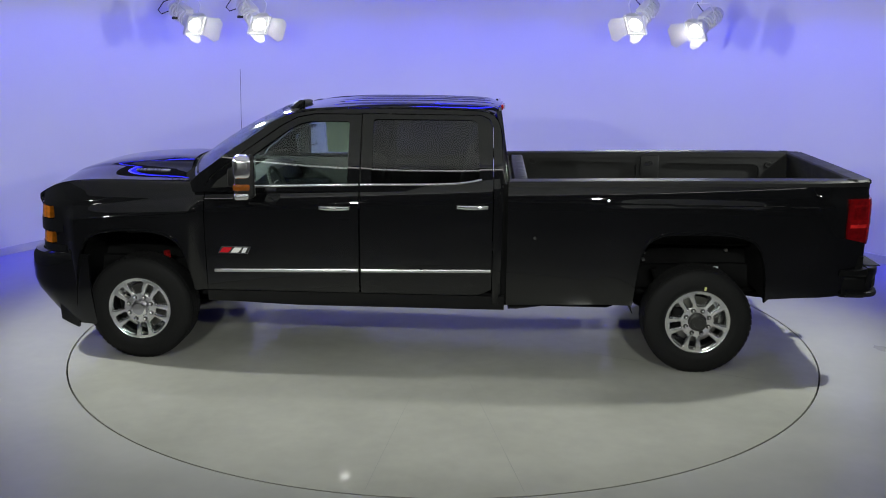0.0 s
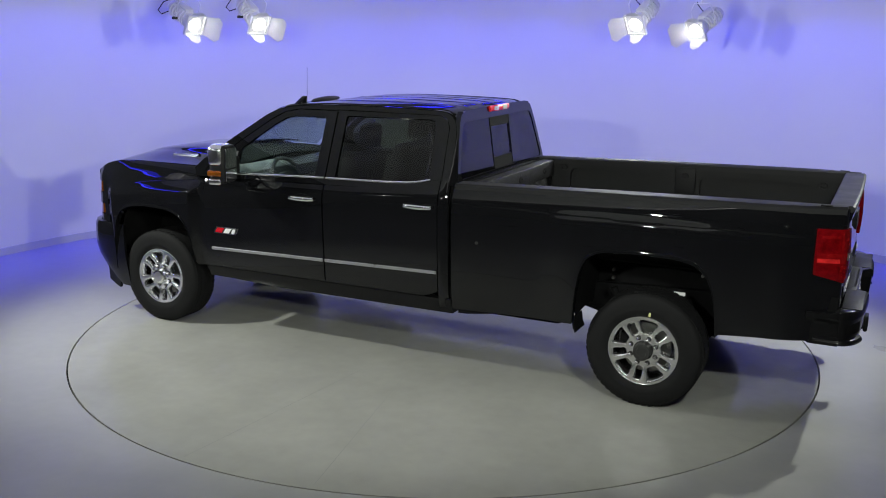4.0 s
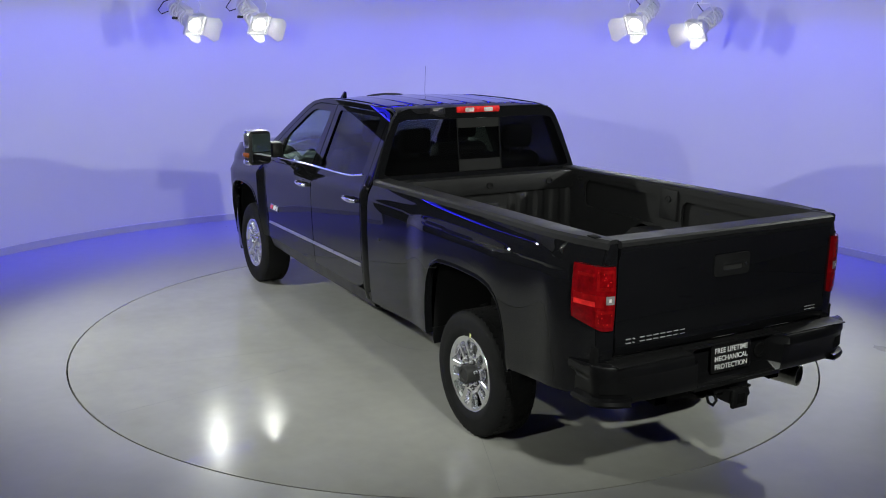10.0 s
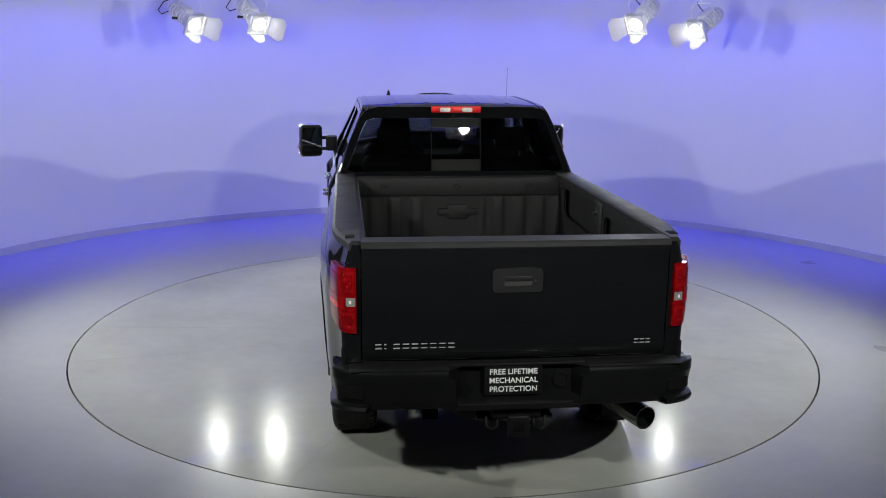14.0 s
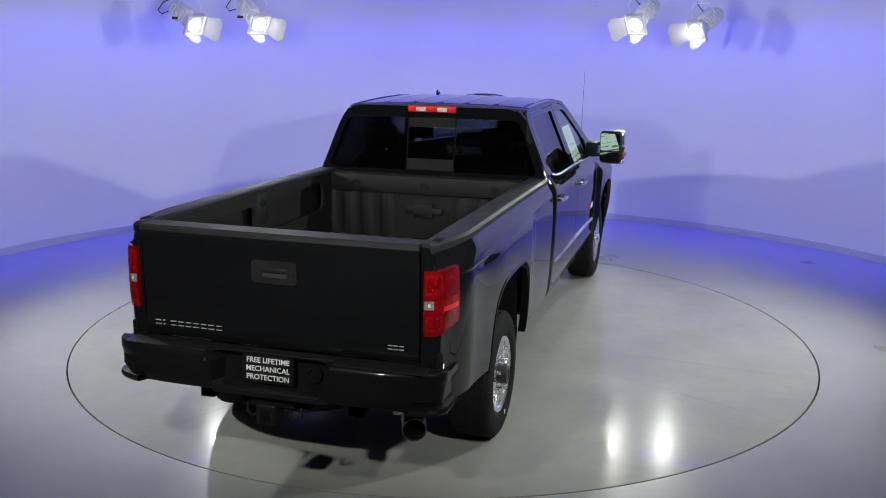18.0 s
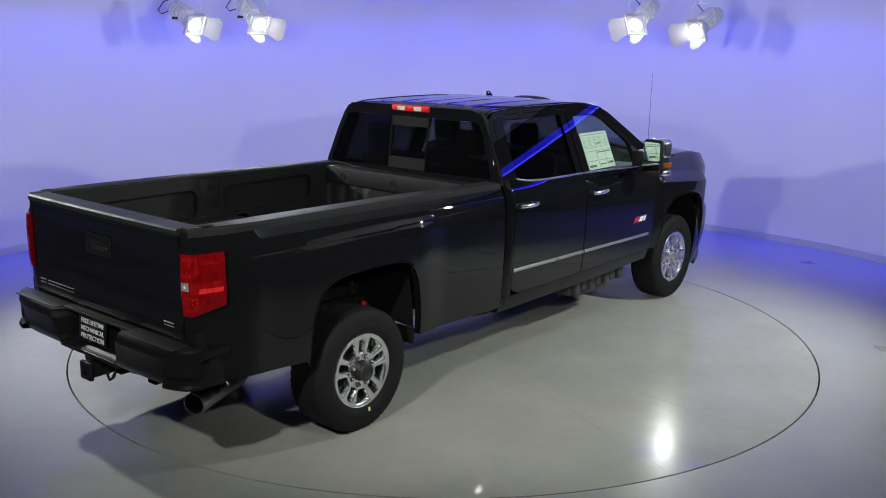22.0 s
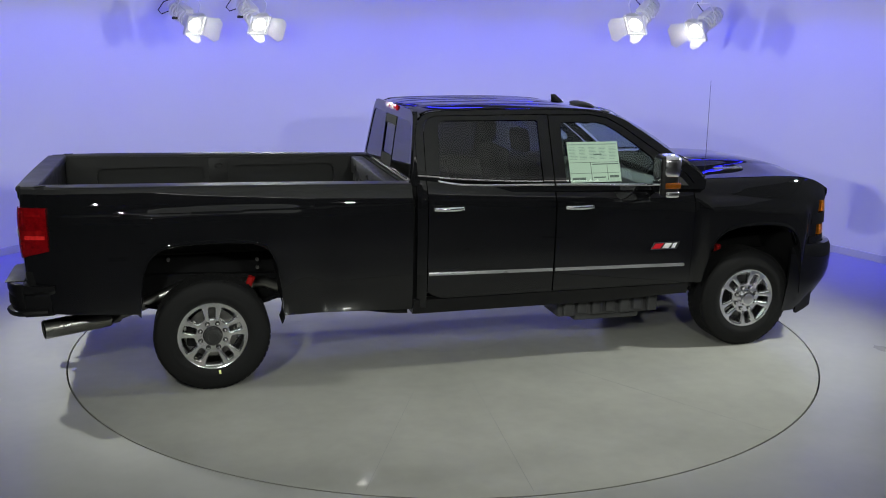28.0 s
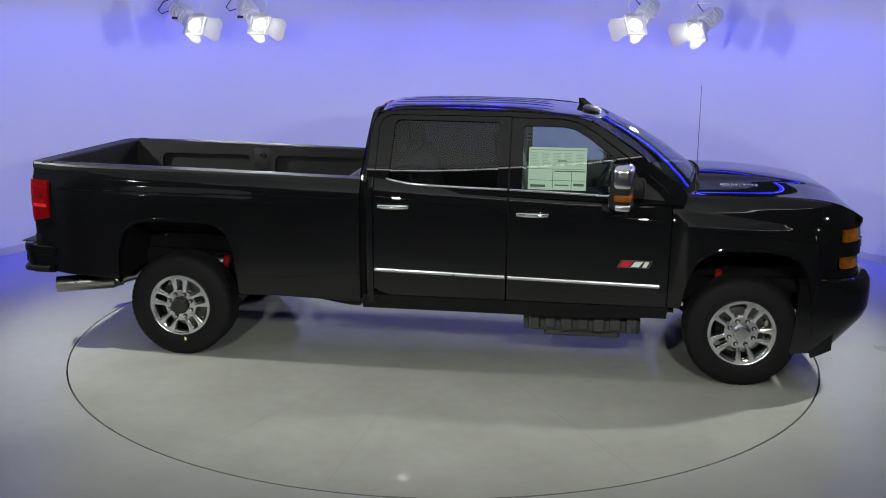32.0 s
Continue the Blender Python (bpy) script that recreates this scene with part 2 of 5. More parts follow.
def studio():
    bm = bmesh.new()
    sheet(bm, [arc_points(WALL_R, A0, A1, 120, z) for z in np.linspace(0.085, WALL_TOP, 8)])
    sheet(bm, [arc_points(WALL_R + 0.12, A0, A1, 120, z) for z in (0.0, WALL_TOP)])
    tagged(part("wall_curved", bm, M_WALL), "curved white studio wall washed in blue light", "wall", kind="structure")
    bm = bmesh.new()
    sheet(bm, [arc_points(WALL_R, A0, A1, 120, 0.085), arc_points(WALL_R - 0.012, A0, A1, 120, 0.082), arc_points(WALL_R - 0.015, A0, A1, 120, 0.0)])
    tagged(part("baseboard", bm, M_BASEBOARD), "grey baseboard at the foot of the curved wall", "baseboard", kind="structure")
    # floor with a round hole for the turntable
    bm = bmesh.new()
    n = 128
    rings = [[bm.verts.new((r * math.cos(2 * math.pi * k / n), r * math.sin(2 * math.pi * k / n), z)) for k in range(n)]
             for r, z in ((DISC_R + 0.013, -0.05), (DISC_R + 0.013, 0.0), (DISC_R + 0.6, 0.0), (5.0, 0.0))]
    edge = []
    for k in range(n):
        a = 2 * math.pi * k / n
        c, s = math.cos(a), math.sin(a)
        q = min(((ROOM_X + 0.1) / abs(c)) if abs(c) > 1e-6 else 1e9, ((ROOM_Y1 + 0.1) / s if s > 1e-6 else ((ROOM_Y0 - 0.1) / s if s < -1e-6 else 1e9)))
        edge.append(bm.verts.new((q * c, q * s, 0)))
    rings.append(edge)
    for a, b in zip(rings[:-1], rings[1:]):
        for k in range(n):
            bm.faces.new((a[k], a[(k + 1) % n], b[(k + 1) % n], b[k]))
    for cx, cy in ((ROOM_X + 0.1, ROOM_Y0 - 0.1), (-ROOM_X - 0.1, ROOM_Y0 - 0.1), (ROOM_X + 0.1, ROOM_Y1 + 0.1), (-ROOM_X - 0.1, ROOM_Y1 + 0.1)):
        near = sorted(edge, key=lambda v: (v.co.xy - Vector((cx, cy))).length)[:2]
        bm.faces.new((near[0], bm.verts.new((cx, cy, 0)), near[1]))
    tagged(part("floor", bm, M_FLOOR), "polished grey epoxy studio floor", "floor", kind="structure")
    bm = bmesh.new()
    bmesh.ops.create_circle(bm, cap_ends=True, segments=96, radius=DISC_R + 0.3, matrix=Matrix.Translation((0, 0, -0.05)))
    tagged(part("floor_pit", bm, M_GAP), "dark pit under the turntable", "pit", kind="structure")
    # plain dark room round the set
    t = 0.15
    for name, b in (("wall_west", (-ROOM_X - t, -ROOM_X, ROOM_Y0, ROOM_Y1, 0, ROOM_Z)), ("wall_east", (ROOM_X, ROOM_X + t, ROOM_Y0, ROOM_Y1, 0, ROOM_Z)),
                    ("wall_south", (-ROOM_X, ROOM_X, ROOM_Y0 - t, ROOM_Y0, 0, ROOM_Z)), ("wall_north", (-ROOM_X, ROOM_X, ROOM_Y1, ROOM_Y1 + t, 0, ROOM_Z))):
        bm = bmesh.new()
        box(bm, *b)
        tagged(part(name, bm, M_ROOM), "grey painted room wall", "wall", kind="structure")
    bm = bmesh.new()
    box(bm, -ROOM_X, ROOM_X, ROOM_Y0, ROOM_Y1, ROOM_Z, ROOM_Z + t)
    tagged(part("ceiling", bm, M_ROOM), "dark ceiling high over the set", "ceiling", kind="structure")
    # ceiling panel: a disc inside the wall's curve, cut off at the front
    span = [4.83 * math.sin(q) for q in np.linspace(-math.pi / 2, math.pi / 2, 61)]
    reach = [(x, math.sqrt(max(4.85 ** 2 - x * x, 0.0))) for x in span]
    outline = [(x, max(-3.37 + x * x / 25.0, WALL_C[1] - d), WALL_C[1] + d) for x, d in reach]
    edge = [(x, y) for x, y, _ in outline if abs(x) < 3.5]
    bm = bmesh.new()
    sheet(bm, [[(x, y, 3.45), (x, (y + yb) / 2, 3.45), (x, yb, 3.45), (x, yb, 3.57), (x, y, 3.57), (x, y, 3.45)] for x, y, yb in outline])
    bmesh.ops.remove_doubles(bm, verts=bm.verts, dist=1e-5)
    tagged(part("ceiling_panel", bm, M_CEIL), "round white ceiling panel over the turntable, cut off along its front edge", "ceiling", kind="structure")
    bm = bmesh.new()
    tube(bm, [(x, y - 0.014, 3.436) for x, y in edge], 0.008, 8)
    tagged(part("edge_light", bm, M_EDGE), "thin white light line along the front edge of the ceiling panel", "light strip")
    # blue light strip along the top of the curved wall, facing the floor, under a plain rail
    bm = bmesh.new()
    r, z, b0, b1 = WALL_R - 0.065, 3.28, 0.0, 183.0
    sheet(bm, [arc_points(r, b0, b1, 90, z), arc_points(r - 0.06, b0, b1, 90, z)])
    strip = tagged(part("led_strip", bm, M_LED), "blue light strip facing down along the top of the wall", "light strip")
    bm = bmesh.new()
    ring = [arc_points(q, b0, b1, 90, h) for q, h in ((r + 0.01, z - 0.004), (r + 0.01, z + 0.05), (r - 0.07, z + 0.05), (r - 0.07, z - 0.004), (r - 0.062, z - 0.004), (r - 0.062, z + 0.004), (r + 0.002, z + 0.004), (r + 0.002, z - 0.004))]
    sheet(bm, [*ring, ring[0]])
    part("strip_rail", bm, M_LAMPBODY, strip)
    bm = bmesh.new()
    sheet(bm, [arc_points(q, b0, b1, 90, h) for q, h in ((r - 0.075, z), (r - 0.10, z + 0.03), (r - 0.115, z + 0.062))])
    part("diffuser", bm, M_COVE, strip, "glowing blue diffuser")
    # narrow-beam lamps added beside the strip: blue glow on the floor along the wall
    for k in range(12):
        q = radians(20.0 + 12.9 * k)
        data = bpy.data.lights.new("floor_glow_lamp", "AREA")
        data.shape, data.size, data.size_y, data.spread = "RECTANGLE", 1.22, 0.04, radians(60)
        data.energy, data.color = FLOOR_GLOW_WATTS, (0.03, 0.03, 1.0)
        ob = new("floor_glow_lamp", data)
        ob.matrix_world = pose(WALL_C[0] + (WALL_R - 0.30) * math.cos(q), WALL_C[1] + (WALL_R - 0.30) * math.sin(q), 3.27, 0, 0, math.degrees(q) + 90)


def turntable():
    bm = bmesh.new()
    lathe(bm, [(0.0, -0.04), (DISC_R, -0.04), (DISC_R, 0.0), (0.6, 0.0), (0.0, 0.0)], n=160, axis="z")
    bmesh.ops.remove_doubles(bm, verts=bm.verts, dist=1e-5)
    disc = tagged(part("turntable", bm, M_DISC, sharp=20), "round grey epoxy turntable flush with the floor", "turntable")
    bm = bmesh.new()
    lathe(bm, [(0.5775, -0.001), (0.5775, 0.0004), (0.5825, 0.0004), (0.5825, -0.001)], n=160, axis="z")
    part("seam", bm, M_SEAM, disc, "thin dark round seam")
    for a in (101.7, 84.4, 156.8, -113.6, -95.4, -59.5):
        bm = bmesh.new()
        box(bm, 1.2, DISC_R - 0.05, -0.0018, 0.0018, -0.002, 0.0004)
        bmesh.ops.transform(bm, matrix=pose(0, 0, 0, 0, 0, a), verts=bm.verts)
        part("seam", bm, M_SEAM, disc, "thin dark seam")
    return disc


def studio_lamp(eye, target, watts, spread, inner=3):
    """A fresnel spotlight in a yoke with four barn doors; its face glows."""
    root = new("studio_lamp")
    root.matrix_world = look(eye, target)
    tagged(root, "silver fresnel spotlight with open barn doors, switched on", "spotlight", "spotlights round the turntable")
    bm = bmesh.new()
    lathe(bm, [(0.0, 0.48), (0.07, 0.48), (0.085, 0.44), (0.09, 0.10), (0.105, 0.08), (0.105, 0.012), (0.085, 0.012), (0.085, 0.03)], n=28, axis="z")
    bmesh.ops.remove_doubles(bm, verts=bm.verts, dist=1e-5)
    part("housing", bm, M_LAMPBODY, root)
    for k in range(6):
        bm = bmesh.new()
        lathe(bm, [(0.086, 0.14 + 0.05 * k), (0.100, 0.142 + 0.05 * k), (0.100, 0.148 + 0.05 * k), (0.086, 0.150 + 0.05 * k)], n=28, axis="z")
        part("cooling_fin", bm, M_LAMPBODY, root)
    bm = bmesh.new()
    lathe(bm, [(0.0, -0.006), (0.045, -0.001), (0.074, 0.008), (0.082, 0.020)], n=28, axis="z")
    bmesh.ops.remove_doubles(bm, verts=bm.verts, dist=1e-5)
    part("lens", bm, M_LAMP, root, "bright glowing lens")
    bm = bmesh.new()
    bmesh.ops.create_uvsphere(bm, u_segments=16, v_segments=8, radius=1.0, matrix=Matrix.Translation((0, 0, -0.004)) @ Matrix.Diagonal((0.024, 0.024, 0.010, 1)))
    part("bulb", bm, M_BULB, root, "bright glowing bulb")
    bm = bmesh.new()
    for sx in (-1, 1):
        box(bm, sx * 0.106, sx * 0.122, -0.106, 0.106, -0.006, 0.03)
    box(bm, -0.122, 0.122, -0.122, -0.106, -0.006, 0.03)
    box(bm, -0.122, 0.122, 0.106, 0.122, -0.006, 0.03)
    plate(bm, [(-0.106, -0.106), (0.106, -0.106), (0.106, 0.106), (-0.106, 0.106)], [[(0.083 * math.cos(k * math.pi / 14), 0.083 * math.sin(k * math.pi / 14)) for k in range(28)]], lambda u, v: (u, v, 0.016), 0.004)
    part("door_frame", bm, M_LAMPBODY, root)
    for k in range(4):
        if k not in (0, 2, inner):
            continue
        w1, w2, ln, tilt = (0.21, 0.30, 0.20, 42) if k == inner else ((0.18, 0.12, 0.12, 24) if k == 0 else (0.19, 0.13, 0.05, 80))
        bm = bmesh.new()
        vs = [bm.verts.new(p) for p in ((-w1 / 2, 0, 0), (w1 / 2, 0, 0), (w2 / 2, 0, -ln * 0.75), (w2 / 2 - 0.05, 0, -ln), (-w2 / 2 + 0.05, 0, -ln), (-w2 / 2, 0, -ln * 0.75))]
        f = bm.faces.new(vs)
        bmesh.ops.solidify(bm, geom=[f], thickness=0.002)
        bmesh.ops.transform(bm, matrix=pose(0, 0, 0, 0, 0, 90 * k) @ pose(0, -0.118, 0, -tilt), verts=bm.verts)
        part("barn_door", bm, M_LEAF, root)
    bm = bmesh.new()
    tube(bm, [(-0.115, 0, 0.18), (-0.15, 0, 0.18), (-0.15, 0.16, 0.20), (-0.10, 0.24, 0.22), (0.10, 0.24, 0.22), (0.15, 0.16, 0.20), (0.15, 0, 0.18), (0.115, 0, 0.18)], 0.008, 8)
    part("yoke", bm, M_LAMPBODY, root)
    bm = bmesh.new()
    rod(bm, (0.13, 0, 0.18), (0.19, 0, 0.18), 0.016, n=10)
    part("knob", bm, M_BLACKPART, root)
    bm = bmesh.new()
    tube(bm, [(0.03, -0.05, 0.47), (0.10, -0.12, 0.52), (0.17, -0.06, 0.50), (0.18, 0.08, 0.42), (0.12, 0.20, 0.30), (0.06, 0.25, 0.23)], 0.006, 8)
    part("power_cable", bm, M_BLACKPART, root, "black cable")
    bm = bmesh.new()
    box(bm, -0.05, 0.05, 0.085, 0.115, 0.16, 0.40, 0.008)
    part("vent_box", bm, M_LAMPBODY, root)
    ahead = (Vector(target) - Vector(eye)).normalized()
    top = root.matrix_world @ Vector((0, 0.24, 0.22))
    bm = bmesh.new()
    rod(bm, root.matrix_world.inverted() @ top, root.matrix_world.inverted() @ Vector((top.x, top.y, ROOM_Z)), 0.012, n=10)
    part("drop_pole", bm, M_LAMPBODY, root)
    spot(Vector(eye) + ahead * 0.09, target, watts, spread, radius=0.055 if abs(eye[0]) > 3.5 else 0.06)
    return root


studio()
DISC = turntable()
for e in BACK_LAMPS:
    studio_lamp(e, (-0.12 * e[0], 0.5, 0.4), SPOT_WATTS_BACK, 84, 3 if e[0] < 0 else 1)
for e in FRONT_LAMPS:
    aim, share, spread = ((0.2 * e[0], 3.0, 1.8), 1.54, 98) if e[1] < -5 else (((0.3 * e[0], 4.5, 1.5), 0.05, 80) if e[1] < -2 else ((0.2 * e[0], 0.0, 0.8), 1.90, 118))
    studio_lamp(e, aim, SPOT_WATTS_FRONT * share, spread)


# ---- the pickup truck: x ahead, y to its left, z up, on the ground at z = 0 ----
WX_F, WX_R, WHEEL_Z, TYRE_R = 2.309, -1.955, 0.402, 0.404
TRUCK = tagged(new("pickup_truck"), "glossy black crew-cab pickup truck with polished wheels, parked on the turntable", "truck")

Y_DOOR = bend([(0.44, 0.915), (0.50, 0.94), (0.58, 0.962), (0.75, 0.976), (0.95, 0.987), (1.15, 0.993), (1.24, 0.993), (1.27, 0.990), (1.29, 0.984), (1.31, 0.976), (1.40, 0.930), (1.50, 0.879)])
Y_FENDER = bend([(0.20, 0.93), (0.50, 0.945), (0.75, 0.968), (1.0, 0.980), (1.17, 0.985), (1.215, 0.982), (1.24, 0.975), (1.26, 0.966), (1.30, 0.944), (1.345, 0.917), (1.375, 0.894), (1.395, 0.868)])
Y_BED = bend([(0.44, 0.925), (0.52, 0.945), (0.65, 0.962), (0.9, 0.975), (1.12, 0.981), (1.23, 0.980), (1.29, 0.975), (1.318, 0.968), (1.338, 0.959), (1.42, 0.915), (1.50, 0.872)])
Z_BELT = bend([(-0.46, 1.462), (-0.33, 1.446), (-0.24, 1.428), (-0.12, 1.412), (0.08, 1.403), (0.59, 1.393), (1.27, 1.372), (1.80, 1.352)])
Z_RAIL = bend([(-3.16, 1.486), (-1.8, 1.464), (-0.50, 1.436)])


def y_up(z):
    return 0.936 - 0.42 * (z - 1.42)


def flare(x, z, xw):
    """The wide shoulder over a wheel: a ledge with two creases, then the bulge below it."""
    if xw > 0:
        side, up = step((x - 1.80) / 0.09) * step((2.86 - x) / 0.12), 1.272 - 0.088 * (x - 1.92)
    else:
        side, up = step((-1.14 - x) / 0.34) * step((x + 2.74) / 0.55), 1.340 - 0.02 * ((x - xw) / 0.7) ** 2
        v = min(max((up + 0.004 - z) / 0.062, 0.0), 1.0)
        return 0.038 * side * (0.8 * v + 0.2 * step(v))
    v = min(max((up + 0.008 - z) / 0.10, 0.0), 1.0)
    return 0.055 * side * (0.8 * v + 0.2 * step(v))


def nose(x, xf=3.16):
    u = min(max((x - 2.6) / (xf - 2.6), 0.0), 0.9999)
    return (1.0 - u ** 2.2) ** (1.0 / 6.5)


def plan(y, xf, half=0.985):
    """How far the nose reaches ahead at y."""
    return 2.6 + (xf - 2.6) * max(0.0, 1.0 - (abs(y) / half) ** 6.5) ** 0.4545


def side_panel(xs, zb, zt, yfn, s, n=22, flange=0.03, mid=None):
    """A body panel between two curves, with its rim folded inwards; mid: a level above which the rows run straight."""
    bm = bmesh.new()
    rows = []
    m = len(xs)
    for i in range(-1, m + 1):
        x = xs[min(max(i, 0), m - 1)]
        lo, hi = zb(x), zt(x)
        row = []
        for j in range(-1, n + 2):
            u = min(max(j, 0), n) / n
            if mid is None:
                z = lo + (hi - lo) * u
            else:
                z = lo + (mid - lo) * u * 3 if u < 1 / 3 else mid + (hi - mid) * (u * 1.5 - 0.5)
            y = yfn(x, z)
            if i in (-1, m) or j in (-1, n + 1):
                y -= flange
            row.append((x, s * y, z))
        rows.append(row)
    sheet(bm, rows)
    return bm


def bar_on(bm, s, x0, x1, zf, yfn, h, proud, n=24, round_face=False):
    """A raised moulding along a side."""
    rows = []
    for k in range(n + 1):
        x = x0 + (x1 - x0) * k / n
        z, y = zf(x), yfn(x, zf(x))
        rows.append([(x, s * (y - 0.01), z - h / 2), (x, s * (y + proud * 0.7), z - h / 2), (x, s * (y + proud), z - h * 0.2), (x, s * (y + proud), z + h * 0.2),
                     (x, s * (y + proud * 0.7), z + h / 2), (x, s * (y - 0.01), z + h / 2)])
    if round_face:
        rows = [[(p[0][0], s * (abs(p[0][1]) + 0.004 + proud * math.cos(q)), (p[0][2] + p[-1][2]) / 2 + h / 2 * math.sin(q)) for q in np.linspace(-1.57, 1.57, 9)] for p in rows]
    sheet(bm, rows)
    for row in (rows[0], rows[-1]):
        bm.faces.new([bm.verts.new(p) for p in row])
    bmesh.ops.remove_doubles(bm, verts=bm.verts, dist=1e-5)


R_ARCH = bend([(-2.425, 0.575), (-2.415, 0.74), (-2.39, 0.88), (-2.34, 0.99), (-2.25, 1.055), (-2.12, 1.078), (-1.9, 1.083), (-1.68, 1.072), (-1.57, 1.03), (-1.51, 0.94), (-1.475, 0.78), (-1.455, 0.55)])
F_ARCH = bend([(1.855, 0.58), (1.875, 0.72), (1.91, 0.85), (1.97, 0.945), (2.06, 1.0), (2.19, 1.025), (2.36, 1.03), (2.52, 1.015), (2.63, 0.97), (2.70, 0.88), (2.745, 0.74), (2.775, 0.55), (2.79, 0.42)])


def bed_bottom(x):
    if -2.425 <= x <= -1.455:
        return R_ARCH(x)
    return 0.50 + 0.03 * (x + 0.5) / -0.95 if x > -1.455 else 0.60 + 0.035 * (-2.42 - x) / 0.7


def fender_bottom(x):
    if 1.855 <= x <= 2.79:
        return F_ARCH(x)
    return 0.57 if x < 2 else 0.42 + 0.9 * max(0, (x - 2.79))


def dense(x0, x1, stops, d=0.05):
    """Places from x0 to x1, closer together near the stops."""
    out = set(np.round(np.arange(x0, x1 + 1e-6, d), 4)) | {round(x0, 4), round(x1, 4)}
    for a, b, dd in stops:
        out |= set(np.round(np.arange(a, b + 1e-6, dd), 4))
    return sorted(float(v) for v in out if x0 - 1e-6 <= v <= x1 + 1e-6)


def y_bed(x, z):
    corner = step((-2.78 - x) / 0.40)
    end = step((-2.66 - x) / 0.34)
    zb = z - (0.012 + 0.0265 * (-0.5 - x)) * (1 - end)
    y = Y_BED(zb) if z > 1.30 else Y_BED(z)
    y += (max(y, 0.966 - 0.25 * max(0.0, z - 1.33)) - y) * end
    return y + flare(x, z, -1.93) - 0.085 * corner


def y_fender(x, z):
    return (Y_FENDER(z) + flare(x, z, 2.34) * (1 if x < 2.9 else 0.6)) * nose(x)


def y_door(x, z):
    return Y_DOOR(z + 0.055 * (x - 0.56) * step((z - 0.9) / 0.25))


Z_HOODLINE = bend([(1.76, 1.385), (2.0, 1.397), (2.5, 1.395), (2.75, 1.378), (2.92, 1.345), (3.02, 1.30), (3.10, 1.25)])


def body_sides():
    for s in (1, -1):
        # bed side
        xs = dense(-3.125, -0.512, [(-2.9, -1.1, 0.025), (-2.425, -2.20, 0.007), (-1.66, -1.455, 0.007)])
        bm = side_panel(xs, bed_bottom, lambda x: Z_RAIL(x) - 0.006, y_bed, s, n=72, flange=0.05, mid=1.115)
        bedside = part("bed_side", bm, M_PAINT, TRUCK, sharp=40)
        # rolled lip of the wheel opening
        for arch, ys, x0, x1, host in ((R_ARCH, y_bed, -2.425, -1.455, bedside),):
            lip(s, arch, ys, x0, x1, host)
        if s > 0:
            bm = bmesh.new()
            rod(bm, (-0.715, y_bed(-0.7, 1.03) - 0.004, 1.03), (-0.715, y_bed(-0.7, 1.03) + 0.003, 1.03), 0.011, n=14)
            part("fuel_door_bumper", bm, M_BLACKPART, bedside)
        # front fender
        xs = dense(1.765, 2.93, [(1.765, 2.93, 0.025), (1.855, 1.98, 0.007), (2.6, 2.79, 0.007)])
        bm = side_panel(xs, fender_bottom, Z_HOODLINE, y_fender, s, n=72, flange=0.05, mid=1.06)
        fender = part("front_fender", bm, M_PAINT, TRUCK, sharp=40)
        lip(s, F_ARCH, y_fender, 1.855, 2.79, fender)
        # wheel houses
        for arch, x0, x1 in ((R_ARCH, -2.425, -1.455), (F_ARCH, 1.855, 2.79)):
            bm = bmesh.new()
            rows = []
            for x in dense(x0, x1, [(x0, x0 + 0.2, 0.02), (x1 - 0.2, x1, 0.02)], 0.06):
                z = arch(x) + 0.015
                rows.append([(x, s * y, z + (0.02 if y < 0.9 else 0)) for y in (0.93, 0.7, 0.42)])
            sheet(bm, rows)
            inner = [bm.verts.new(r[-1]) for r in rows]
            bm.faces.new(inner)
            part("wheel_house", bm, M_UNDER, TRUCK)
        # rocker under the doors
        bm = side_panel(dense(-0.50, 1.77, [], 0.1), lambda x: 0.450 + 0.025 * step((x - 1.0) / 0.7), lambda x: 0.565, lambda x, z: Y_DOOR(z) - 0.012, s, n=6, flange=0.25)
        part("rocker", bm, M_BUMPER, TRUCK)
        bm = side_panel([-0.98, -0.85, -0.72, -0.60, -0.53], lambda x: 0.450 + 0.052 * step((-0.55 - x) / 0.43), lambda x: 0.53, lambda x, z: 0.87, s, n=4, flange=0.25)
        part("frame_skirt", bm, M_TRIM, TRUCK)
        # cab corner behind the rear door
        bm = side_panel([-0.475, -0.46, -0.44, -0.42, -0.407], lambda x: 0.50, Z_BELT, lambda x, z: y_door(x, z) - 0.03 * step((-0.43 - x) / 0.05), s, n=16)
        part("cab_corner", bm, M_PAINT, TRUCK)


def lip(s, arch, ys, x0, x1, host):
    bm = bmesh.new()
    rows = []
    for x in dense(x0, x1, [(x0, x0 + 0.2, 0.01), (x1 - 0.2, x1, 0.01)], 0.04):
        z = arch(x)
        y = ys(x, z)
        rows.append([(x, s * (y - 0.001), z + 0.030), (x, s * (y + 0.005), z + 0.018), (x, s * (y + 0.005), z + 0.002), (x, s * (y - 0.01), z - 0.006), (x, s * (y - 0.05), z - 0.004)])
    sheet(bm, rows)
    part("wheel_arch_lip", bm, M_PAINT, host)


